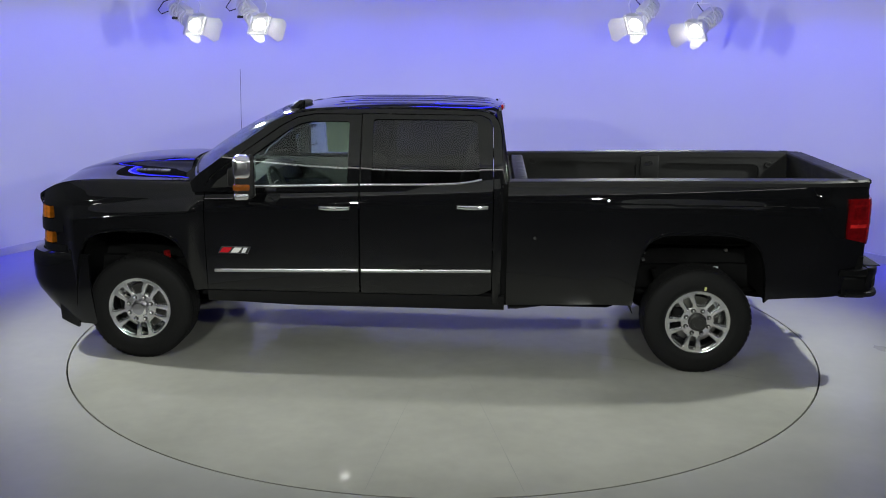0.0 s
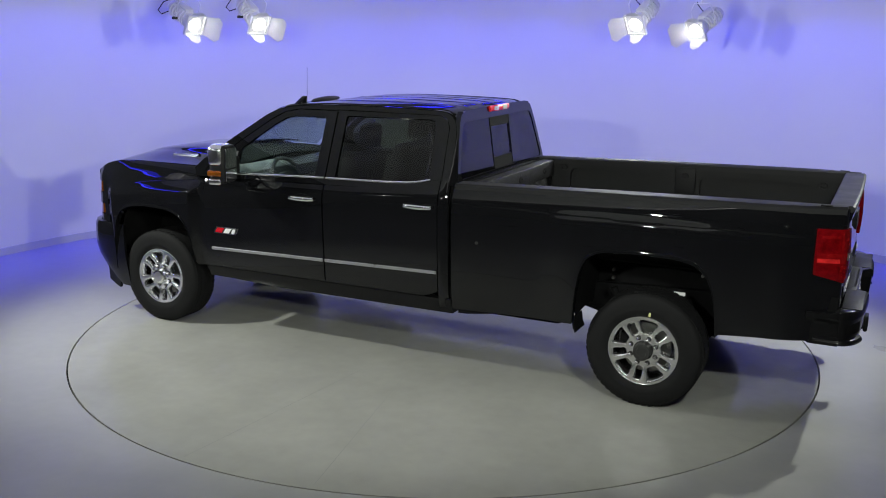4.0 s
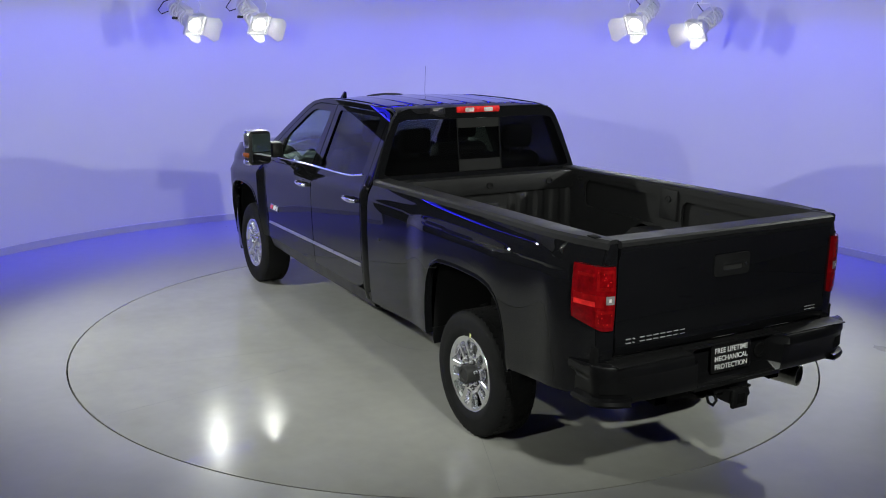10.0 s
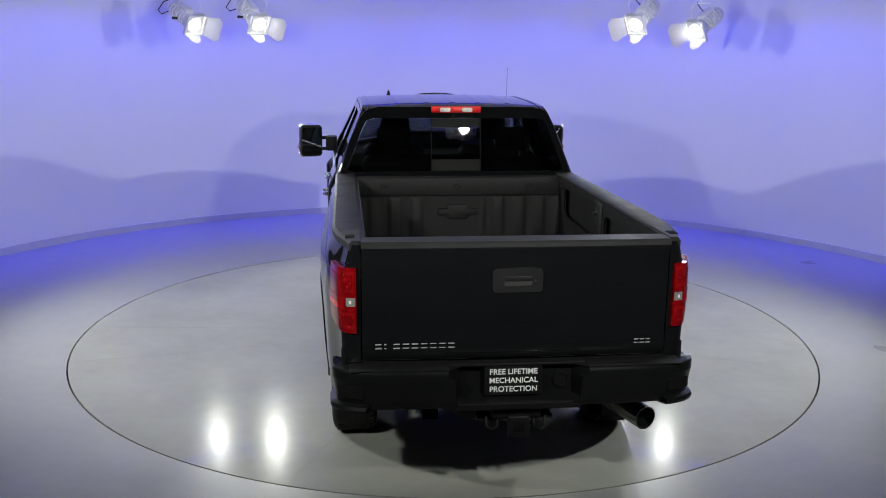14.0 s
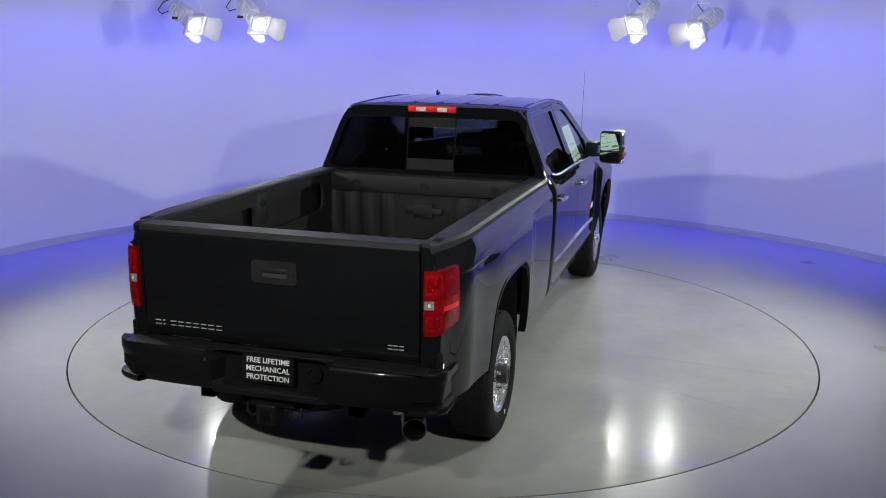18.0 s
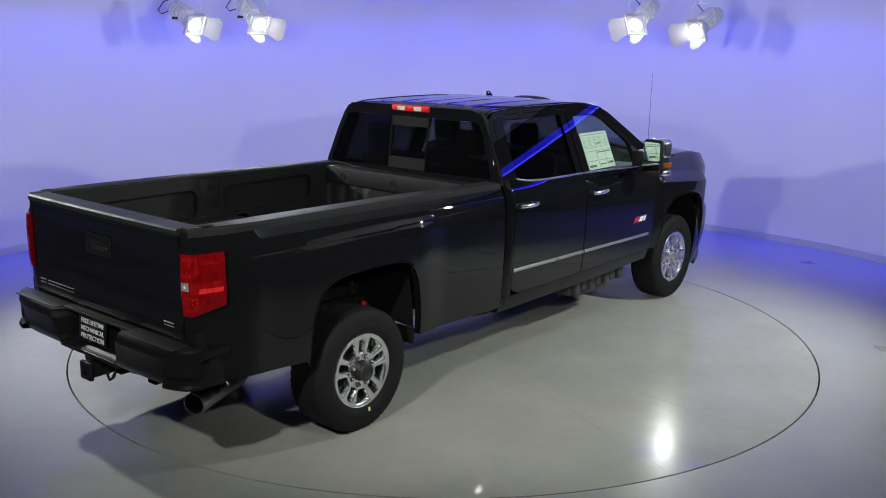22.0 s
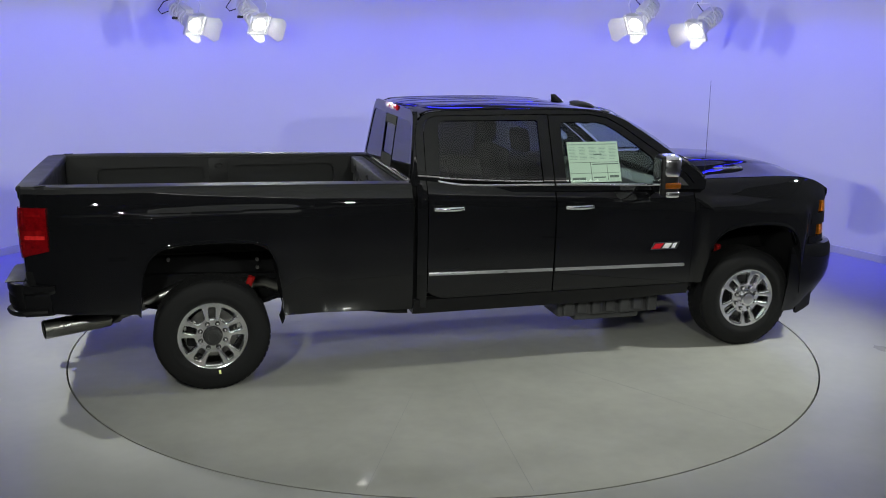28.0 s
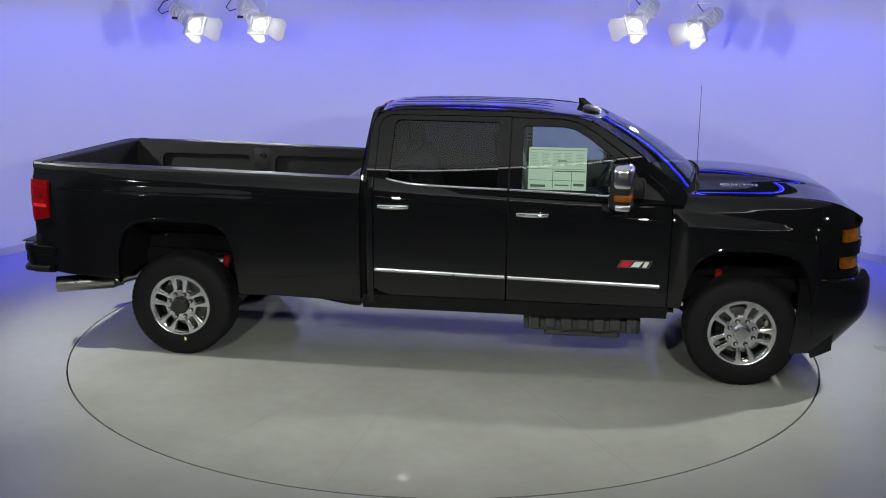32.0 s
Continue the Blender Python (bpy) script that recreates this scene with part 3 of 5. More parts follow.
WIN_F = [(0.685, 1.402), (0.685, 1.835), (0.70, 1.848), (0.98, 1.846), (1.06, 1.828), (1.15, 1.778), (1.30, 1.672), (1.415, 1.585), (1.435, 1.56), (1.435, 1.382)]
WIN_R = [(-0.30, 1.462), (-0.275, 1.84), (-0.26, 1.862), (-0.235, 1.872), (0.49, 1.868), (0.505, 1.855), (0.505, 1.408), (-0.14, 1.416), (-0.22, 1.428)]
DOOR_F_TOP = [(0.597, 1.396), (0.597, 1.898), (0.95, 1.896), (1.08, 1.870), (1.20, 1.806), (1.45, 1.632), (1.70, 1.440), (1.757, 1.362), (1.27, 1.374)]
DOOR_R_TOP = [(-0.40, 1.458), (-0.388, 1.82), (-0.36, 1.876), (-0.30, 1.902), (0.585, 1.904), (0.585, 1.396), (0.0, 1.405), (-0.20, 1.415), (-0.30, 1.45)]
CAB_EDGE = [(-0.465, 1.37), (-0.465, 1.44), (-0.455, 1.76), (-0.445, 1.82), (-0.425, 1.868), (-0.395, 1.902), (-0.35, 1.926), (-0.2, 1.943), (0.2, 1.949), (0.6, 1.946), (0.95, 1.928), (1.12, 1.902), (1.25, 1.848), (1.55, 1.645), (1.80, 1.462), (1.865, 1.395), (1.84, 1.33)]


def on_cab(s, off=0.0):
    return lambda u, v: (u, s * (y_up(v) + off), v)


def shrink(loop, d):
    cx, cy = sum(p[0] for p in loop) / len(loop), sum(p[1] for p in loop) / len(loop)
    return [(cx + (x - cx) * (1 + d / abs(x - cx) if abs(x - cx) > 0.05 else 1), cy + (y - cy) * (1 + d / abs(y - cy) if abs(y - cy) > 0.05 else 1)) for x, y in loop]


def handle(s, x, z, door):
    y = y_door(x, z)
    bm = bmesh.new()
    rows = []
    for k in range(13):
        u = k / 12
        xx = x - 0.115 + 0.23 * u
        out = 0.016 + 0.028 * (math.sin(math.pi * u) ** 0.45)
        h = 0.013 + 0.003 * math.sin(math.pi * u)
        rows.append([(xx, s * (y + out + 0.011 * math.cos(a)), z + h * math.sin(a)) for a in [2 * math.pi * j / 10 for j in range(11)]])
    sheet(bm, rows)
    bm.faces.new([bm.verts.new(p) for p in rows[0][:-1]])
    bm.faces.new([bm.verts.new(p) for p in rows[-1][:-1]])
    for xx in (x - 0.10, x + 0.10):
        box(bm, xx - 0.014, xx + 0.014, s * (y - 0.01), s * (y + 0.03), z - 0.014, z + 0.014, 0.004)
    bmesh.ops.remove_doubles(bm, verts=bm.verts, dist=1e-5)
    part("handle", bm, M_CHROME, door, "chrome door handle")
    bm = bmesh.new()
    bmesh.ops.create_uvsphere(bm, u_segments=18, v_segments=10, radius=1.0, matrix=Matrix.Translation((x, s * (y - 0.004), z)) @ Matrix.Diagonal((0.075, 0.006, 0.036, 1)))
    part("handle_cup", bm, M_PAINT, door)


def doors():
    for s in (1, -1):
        for front in (True, False):
            x0, x1 = (0.597, 1.757) if front else (-0.400, 0.585)
            xs = dense(x0, x1, [], 0.06)
            bottom = (lambda x: 0.575) if front else (lambda x: 0.575 + 0.05 * step((-0.30 - x) / 0.1))
            bm = side_panel(xs, bottom, lambda x: Z_BELT(x), y_door, s, n=46, flange=0.04)
            door = part("front_door" if front else "rear_door", bm, M_PAINT, TRUCK, sharp=40)
            bm = bmesh.new()
            hole = WIN_F if front else WIN_R
            plate(bm, DOOR_F_TOP if front else DOOR_R_TOP, [hole], on_cab(s), 0.02, (0, -s, 0))
            part("window_frame", bm, M_PAINT, door)
            bm = bmesh.new()
            plate(bm, shrink(hole, 0.01), [], on_cab(s, -0.014), 0.004, (0, -s, 0))
            part("window_pane", bm, M_GLASS if front else M_TINT, door, "clear side window" if front else "dark tinted side window")
            # chrome strip under the windows
            bm = bmesh.new()
            if front:
                bar_on(bm, s, 0.599, 1.50, lambda x: Z_BELT(x) + 0.006, lambda x, z: y_up(z) + 0.003, 0.019, 0.012, round_face=True)
            else:
                bar_on(bm, s, -0.315, 0.583, lambda x: Z_BELT(x) + 0.006, lambda x, z: y_up(z) + 0.003, 0.019, 0.012, round_face=True)
            part("belt_strip", bm, M_CHROME, door, "thin chrome strip", sharp=60)
            # lower moulding
            bm = bmesh.new()
            z_m = lambda x: 0.770 - 0.019 * (x + 0.4)
            bar_on(bm, s, *((0.602, 1.697) if front else (-0.393, 0.580)), z_m, y_door, 0.024, 0.012)
            part("moulding", bm, M_SATIN, door, "brushed metal moulding strip")
            handle(s, *((0.772, 1.233) if front else (-0.250, 1.258)), door)
            if front:
                badge(s, door)
                bm = bmesh.new()
                plate(bm, [(1.455, 1.375), (1.455, 1.55), (1.48, 1.545), (1.66, 1.41), (1.70, 1.362)], [], on_cab(s, 0.006), 0.012, (0, -s, 0))
                part("mirror_sail", bm, M_TRIM, door)
        # fixed cab frame round the doors
        bm = bmesh.new()
        hole_f = [(0.594, 1.405)] + [(0.594, 1.905), (0.953, 1.903), (1.084, 1.877), (1.205, 1.812), (1.455, 1.638), (1.706, 1.446), (1.757, 1.378)]
        hole = [(-0.404, 1.470), (-0.393, 1.822), (-0.364, 1.881), (-0.302, 1.908), (0.588, 1.910)] + hole_f[1:] + [(1.27, 1.384), (0.0, 1.412), (-0.2, 1.43)]
        plate(bm, CAB_EDGE, [hole], on_cab(s, -0.001), 0.03, (0, -s, 0))
        part("cab_frame", bm, M_PAINT, TRUCK)
        bm = bmesh.new()
        plate(bm, [(0.545, 1.36), (0.545, 1.93), (0.64, 1.93), (0.64, 1.36)], [], on_cab(s, -0.03), 0.05, (0, -s, 0))
        part("centre_pillar", bm, M_BLACKPART, TRUCK)


def badge(s, door):
    """Slanted red and white blocks on a black field with a silver rim."""
    y = y_door(1.5, 0.89) + 0.001
    cx, cz = (1.527, 0.893)

    def slab(u0, u1, v0, v1, d, slant=0.25):
        q = bmesh.new()
        pts = [(u0 + slant * v0, v0), (u1 + slant * v0, v0), (u1 + slant * v1, v1), (u0 + slant * v1, v1)]
        f = q.faces.new([q.verts.new((cx + (-s) * u, s * y, cz + v)) for u, v in pts])
        r = bmesh.ops.extrude_face_region(q, geom=[f])
        bmesh.ops.translate(q, vec=(0, s * d, 0), verts=[v for v in r["geom"] if isinstance(v, bmesh.types.BMVert)])
        return q
    part("badge_base", slab(-0.122, 0.104, -0.028, 0.028, 0.003, 0.5), M_CHROME, door, "thin silver badge rim")
    part("badge_field", slab(-0.118, 0.100, -0.024, 0.024, 0.0045, 0.5), M_BLACKPART, door, "black badge field")
    part("badge_mark", slab(-0.110, -0.040, -0.020, 0.020, 0.007, 0.8), M_BADGERED, door, "red badge shape")
    part("badge_mark", slab(-0.024, 0.034, -0.020, 0.020, 0.007, 0.8), M_WHITE, door, "white badge shape")
    part("badge_mark", slab(0.052, 0.082, -0.020, 0.020, 0.007, 0.5), M_WHITE, door, "white badge shape")


Z_TOP = bend([(-0.46, 1.940), (-0.38, 1.962), (-0.2, 1.970), (0.2, 1.975), (0.6, 1.970), (0.95, 1.943), (1.15, 1.915), (1.30, 1.888), (1.34, 1.876)])
Z_EDGE = bend([(-0.425, 1.895), (-0.36, 1.932), (-0.2, 1.943), (0.2, 1.949), (0.6, 1.946), (0.95, 1.928), (1.12, 1.902), (1.25, 1.848)])


def roof():
    bm = bmesh.new()
    rows = []
    n = 72
    ribs = (-0.44, -0.21, 0.0, 0.21, 0.44)
    for k in range(41):
        u = k / 40
        row = []
        for j in range(n + 1):
            w = -1 + 2 * j / n
            xe = -0.425 + (1.165 + 0.425) * u
            xc = -0.455 + (1.315 + 0.455) * u
            x = xe + (xc - xe) * (1 - w * w)
            ze = Z_EDGE(xe)
            zc = Z_TOP(x)
            tail = 1 - step(u / 0.07)
            yr = y_up(ze) + 0.002 - 0.035 * tail
            ze -= 0.012 * tail
            y = w * yr
            z = ze + (zc - ze) * (1 - abs(w) ** 2.3)
            for rb in ribs:
                z += 0.005 * step(1 - abs(abs(y - rb) - 0.0) / 0.028) * step(u / 0.08) * step((0.80 - u) / 0.08)
            row.append((x, y, z))
        rows.append(row)
    sheet(bm, rows, 0.02)
    part("roof", bm, M_PAINT, TRUCK, sharp=50)
    bm = bmesh.new()
    box(bm, -0.40, 1.12, -0.66, 0.66, 1.895, 1.905)
    part("headliner", bm, M_LINING, TRUCK, "pale fabric headliner")
    # drip mouldings along the roof edges
    for s in (1, -1):
        bm = bmesh.new()
        path = [(x, s * (y_up(Z_EDGE(x)) - 0.045), Z_EDGE(x) + 0.004) for x in np.linspace(-0.40, 1.12, 24)]
        tube(bm, path, 0.006, 8)
        part("drip_moulding", bm, M_PAINT, TRUCK)
    # shark-fin antenna
    bm = bmesh.new()
    rows = []
    for k in range(9):
        u = k / 8
        w, ln, z = 0.022 * (1 - u) ** 0.7 + 0.004, 0.060 * (1 - 0.62 * u), 1.955 + 0.068 * u
        c = 1.135 - 0.045 * u
        rows.append([(c + ln * math.cos(a), 0.443 + w * math.sin(a), z) for a in [2 * math.pi * j / 16 for j in range(17)]])
    sheet(bm, rows)
    bm.faces.new([bm.verts.new(p) for p in rows[-1][:-1]])
    bmesh.ops.remove_doubles(bm, verts=bm.verts, dist=1e-5)
    bmesh.ops.translate(bm, vec=(0.012, 0, -0.044), verts=bm.verts)
    part("roof_fin", bm, M_PAINT, TRUCK, "black shark-fin antenna")
    # clearance lamps along the front edge of the roof
    for y, w in ((0.0, 0.205), (0.56, 0.055), (-0.56, 0.055)):
        x = 1.185 - 0.10 * y * y
        z = 1.922 - 0.10 * y * y
        bm = bmesh.new()
        bmesh.ops.create_uvsphere(bm, u_segments=20, v_segments=10, radius=1.0, matrix=Matrix.Translation((x, y, z)) @ pose(0, 0, 0, 0, 12, 0) @ Matrix.Diagonal((0.075, w, 0.028, 1)))
        part("clearance_lamp", bm, M_BLACKPART, TRUCK, "smoked roof clearance lamp")


def windscreen():
    bm = bmesh.new()
    rows = []
    for k in range(13):
        u = k / 12
        row = []
        for j in range(25):
            w = -1 + 2 * j / 24
            c = 1 - w * w
            bot = Vector((1.85 + 0.16 * c, w * 0.845, 1.415 + 0.075 * c))
            top = Vector((1.172 + 0.145 * c, w * 0.715, 1.895 + 0.008 * c))
            p = bot.lerp(top, u)
            p += Vector((0.03, 0, 0.04)) * (0.5 * math.sin(math.pi * u))
            row.append(p)
        rows.append(row)
    sheet(bm, rows, 0.005)
    part("windscreen", bm, M_GLASS, TRUCK, "clear curved windscreen")
    # cowl between hood and windscreen
    bm = bmesh.new()
    rows = []
    for k in range(4):
        row = []
        for j in range(21):
            w = -1 + 2 * j / 20
            c = 1 - w * w
            row.append((1.83 + 0.16 * c + 0.10 * k / 3, w * 0.87, 1.372 + 0.09 * c - 0.012 * math.sin(math.pi * k / 3)))
        rows.append(row)
    sheet(bm, rows, 0.01)
    part("cowl", bm, M_UNDER, TRUCK)
    # solid plenum under the cowl
    bm = bmesh.new()
    rows = []
    for w in np.linspace(-1, 1, 21):
        c = 1 - w * w
        xb, zt = 1.845 + 0.16 * c, 1.398 + 0.08 * c
        rows.append([(1.62, w * 0.862, 1.20), (1.66, w * 0.862, zt - 0.06), (xb - 0.02, w * 0.862, zt), (xb + 0.09, w * 0.862, zt - 0.012), (xb + 0.11, w * 0.862, 1.20), (1.62, w * 0.862, 1.20)])
    sheet(bm, rows)
    for row in (rows[0], rows[-1]):
        bm.faces.new([bm.verts.new(p) for p in row[:-1]])
    bmesh.ops.remove_doubles(bm, verts=bm.verts, dist=1e-5)
    part("plenum", bm, M_UNDER, TRUCK)
    for y0, y1 in ((0.10, 0.76), (-0.62, 0.02)):
        bm = bmesh.new()
        path = []
        for y in np.linspace(y0, y1, 9):
            c = 1 - (y / 0.845) ** 2
            path.append((1.85 + 0.16 * c - 0.02, y, 1.415 + 0.075 * c + 0.016))
        tube(bm, path, 0.007, 8)
        tube(bm, [(path[0][0] + 0.07, y0, path[0][2] - 0.035), (path[4][0] + 0.012, path[4][1], path[4][2] + 0.008)], 0.006, 8)
        part("wiper", bm, M_TRIM, TRUCK)
    bm = bmesh.new()
    rod(bm, (1.93, -0.80, 1.385), (1.93, -0.80, 1.41), 0.014, 0.009, 12)
    rod(bm, (1.93, -0.80, 1.41), (1.92, -0.813, 2.16), 0.0026, 0.0016, 6)
    part("whip_antenna", bm, M_BLACKPART, TRUCK, "thin black whip antenna")


Z_HEDGE = bend([(1.80, 1.392), (2.0, 1.398), (2.5, 1.396), (2.75, 1.380), (2.92, 1.347), (3.02, 1.303), (3.10, 1.253), (3.19, 1.19)])


def hood_z(x, y, half):
    """Flat sides, and a raised centre with soft shoulders that sinks towards the nose."""
    w = min(abs(y) / half, 1.0)
    z = Z_HEDGE(x) + 0.024 * (1 - w ** 3)
    rise = (0.078 - 0.045 * step((x - 2.15) / 0.85)) * step((3.13 - x) / 0.16)
    edge = 0.53 - 0.12 * step((x - 2.0) / 1.0)
    return z + rise * (0.18 * step((edge - abs(y)) / 0.10) + 0.82 * step((0.82 - abs(y)) / 0.64))


def hood():
    bm = bmesh.new()
    rows = []
    for k in range(61):
        u = k / 60
        row = []
        for j in range(73):
            w = -1 + 2 * j / 72
            rear = 1.885 + 0.145 * (1 - w * w)
            front = plan(w * 0.80, 3.158)
            x = rear + (front - rear) * u
            y = w * (0.874 * (1 - step((x - 2.3) / 0.95) * 0.085))
            row.append((x, y, hood_z(x, y, 0.874)))
        rows.append(row)
    sheet(bm, rows, 0.02)
    ob = part("hood", bm, M_PAINT, TRUCK, sharp=50)
    # badge bars on the sides of the dome
    for s in (1, -1):
        bm = bmesh.new()
        a, b = (2.13, s * 0.605), (2.41, s * 0.585)
        for u0, u1, h in [(0.0, 0.24, 0.030)] + [(0.28 + 0.103 * k, 0.28 + 0.103 * k + 0.068, 0.026) for k in range(7)]:
            p = [a[0] + (b[0] - a[0]) * u for u in (u0, u1)]
            ym = a[1] + (b[1] - a[1]) * (u0 + u1) / 2
            vs = box(bm, p[0], p[1], ym - h / 2, ym + h / 2, -0.003, 0.003)
            for v in vs:
                v.co.z += hood_z(v.co.x, v.co.y, 0.874) + 0.004
        part("hood_badge", bm, M_SATIN, ob, "small chrome badge marks on the hood")


def band(z0, z1, xf0, xf1, y0, y1, n=20, m=4, thick=0.03, half=0.985):
    """A piece of the nose between two heights and two places across."""
    bm = bmesh.new()
    rows = []
    for k in range(m + 1):
        u = k / m
        z, xf = z0 + (z1 - z0) * u, xf0 + (xf1 - xf0) * u
        rows.append([(plan(y0 + (y1 - y0) * j / n, xf, half), y0 + (y1 - y0) * j / n, z) for j in range(n + 1)])
    sheet(bm, rows, thick)
    return bm


def front_end():
    # bumper, painted, with a deep lower valance
    bm = bmesh.new()
    prof = [(0.835, 3.17, 0.985), (0.825, 3.235, 0.99), (0.79, 3.258, 0.993), (0.70, 3.268, 0.993), (0.60, 3.265, 0.99), (0.53, 3.24, 0.985), (0.46, 3.17, 0.975), (0.38, 3.08, 0.965), (0.33, 3.02, 0.955)]
    rows = []
    for z, xf, half in prof:
        rows.append([(plan(half * math.sin(a), xf, half * 1.001), half * math.sin(a), z - 0.06 * step((abs(math.sin(a)) - 0.6) / 0.4) * step((0.6 - z) / 0.25)) for a in np.linspace(-math.pi / 2, math.pi / 2, 61)])
    sheet(bm, rows, 0.02)
    bumper = part("front_bumper", bm, M_PAINT, TRUCK, sharp=50)
    for s in (1, -1):
        # bumper ends reaching back to the wheel opening, and the air deflector under them
        bm = side_panel(dense(2.745, 2.95, [], 0.03), lambda x: 0.235 + 0.42 * max(0.0, x - 2.81) + 0.28 * step((2.80 - x) / 0.05), lambda x: 0.832, lambda x, z: (Y_FENDER(z) + 0.012) * nose(x, 3.262), s, n=10, flange=0.03)
        part("bumper_end", bm, M_PAINT, bumper)
        # stacked headlamps with amber ends
        for z0, z1 in ((1.093, 1.185), (0.900, 0.985)):
            part("headlamp", band(z0, z1, 3.155, 3.145, s * 0.56, s * 0.815, 16, 4, 0.05), M_HEADLAMP, TRUCK, "clear headlamp")
            part("side_marker", band(z0, z1, 3.157, 3.147, s * 0.818, s * 0.905, 8, 3, 0.04), M_AMBER, TRUCK, "amber side marker lens")
        part("lamp_divider", band(0.992, 1.085, 3.165, 3.16, s * 0.55, s * 0.955, 16, 3, 0.05), M_PAINT, TRUCK)
        part("lamp_base", band(0.838, 0.893, 3.165, 3.16, s * 0.55, s * 0.958, 16, 2, 0.05), M_PAINT, TRUCK)
        # fender corner ahead of the panel
        bm = side_panel([2.92, 2.95, 2.98, 3.01, 3.035], lambda x: 1.19, lambda x: Z_HOODLINE(x) - 0.004, lambda x, z: y_fender(x, z) - 0.003, s, n=6, flange=0.03)
        part("fender_tip", bm, M_PAINT, TRUCK)
    # nose panel between the hood and the lamps
    bm = bmesh.new()
    top, low = [], []
    for j in range(73):
        w = -1 + 2 * j / 72
        x = plan(w * 0.80, 3.158)
        y = w * (0.874 * (1 - step((x - 2.3) / 0.95) * 0.085))
        top.append((x, y, hood_z(x, y, 0.874) - 0.006))
        low.append((plan(y, 3.148), y, 1.19))
    mid = [((p[0] + q[0]) / 2 + 0.008, p[1], (p[2] + q[2]) / 2) for p, q in zip(top, low)]
    sheet(bm, [top, mid, low], 0.008)
    part("nose_panel", bm, M_PAINT, TRUCK, sharp=50)
    # grille: frame, bars and mesh
    bm = band(0.84, 1.20, 3.13, 3.12, -0.56, 0.56, 24, 4, 0.02)
    part("grille_backing", bm, M_BLACKPART, TRUCK)
    for z in (0.885, 0.955, 1.115, 1.18):
        part("grille_bar", band(z - 0.018, z + 0.018, 3.175, 3.17, -0.555, 0.555, 24, 2, 0.03), M_PAINT, TRUCK)
    part("grille_bar", band(1.0, 1.075, 3.19, 3.185, -0.555, 0.555, 24, 2, 0.03), M_PAINT, TRUCK, "wide centre grille bar")


def cab_back():
    def on_back(u, v):
        return (-0.522 + 0.145 * (v - 1.45), u, v)
    outer = [(-0.90, 1.40), (-0.885, 1.48), (-0.80, 1.72), (-0.74, 1.86), (-0.70, 1.915), (-0.60, 1.945), (0.60, 1.945), (0.70, 1.915), (0.74, 1.86), (0.80, 1.72), (0.885, 1.48), (0.90, 1.40)]
    hole = [(-0.84, 1.465), (-0.825, 1.52), (-0.725, 1.78), (-0.69, 1.842), (-0.63, 1.860), (0.63, 1.860), (0.69, 1.842), (0.725, 1.78), (0.825, 1.52), (0.84, 1.465), (0.80, 1.452), (-0.80, 1.452)]
    bm = bmesh.new()
    plate(bm, outer, [hole], on_back, 0.02, (1, 0, 0))
    ob = part("cab_back", bm, M_PAINT, TRUCK)
    for s in (1, -1):
        bm = bmesh.new()
        loop = [(s * 0.196, 1.455), (s * 0.80, 1.455), (s * 0.838, 1.468), (s * 0.822, 1.52), (s * 0.722, 1.78), (s * 0.687, 1.84), (s * 0.628, 1.858), (s * 0.196, 1.858)]
        plate(bm, loop, [], lambda u, v: (on_back(u, v)[0] + 0.006, u, v), 0.004, (1, 0, 0))
        part("rear_window", bm, M_TINT, ob, "dark tinted rear window")
        bm = bmesh.new()
        plate(bm, [(s * 0.188, 1.455), (s * 0.196, 1.455), (s * 0.196, 1.858), (s * 0.188, 1.858)], [], lambda u, v: (on_back(u, v)[0] + 0.002, u, v), 0.01, (1, 0, 0))
        part("window_divider", bm, M_UNDER, ob)
    bm = bmesh.new()
    plate(bm, [(-0.187, 1.545), (0.187, 1.545), (0.187, 1.785), (-0.187, 1.785)], [], lambda u, v: (on_back(u, v)[0] + 0.012, u, v), 0.004, (1, 0, 0))
    part("sliding_window", bm, M_TINT, ob, "dark sliding rear window")
    for z0, z1 in ((1.457, 1.543), (1.787, 1.858)):
        bm = bmesh.new()
        plate(bm, [(-0.187, z0), (0.187, z0), (0.187, z1), (-0.187, z1)], [], lambda u, v: (on_back(u, v)[0] + 0.004, u, v), 0.006, (1, 0, 0))
        part("slider_panel", bm, M_SLIDER, ob, "grey panel of the sliding window")
    # rounded corner between the side and the back of the cab
    for s in (1, -1):
        bm = bmesh.new()
        rows = []
        for k in range(15):
            z = 1.42 + 0.515 * k / 14
            xb = -0.522 + 0.145 * (z - 1.45)
            yo, xo = y_up(z) - 0.045 * step((z - 1.83) / 0.11) ** 2, -0.462 + 0.05 * step((z - 1.75) / 0.2)
            yi = 0.90 - 0.415 * (z - 1.40) - 0.012
            row = []
            for j in range(7):
                a = math.pi / 2 * j / 6
                row.append((xo + (xb - xo) * math.sin(a), s * (yi + (yo - yi) * math.cos(a)), z))
            rows.append(row)
        sheet(bm, rows, 0.012)
        part("cab_corner_post", bm, M_PAINT, TRUCK, sharp=50)
    # back panel, widened in matte black to keep the gap behind it dark
    bm = bmesh.new()
    box(bm, -0.54, -0.47, -0.905, 0.905, 0.55, 1.42)
    part("cab_back_panel", bm, M_UNDER, TRUCK)
    # high brake lamp
    bm = bmesh.new()
    rows = []
    for k in range(5):
        z = 1.903 + 0.047 * k / 4
        rows.append([(-0.462 - 0.010 * math.sin(math.pi * k / 4) - 0.006 * (1 - (y / 0.19) ** 2), y, z) for y in np.linspace(-0.192, 0.192, 17)])
    sheet(bm, rows, 0.03)
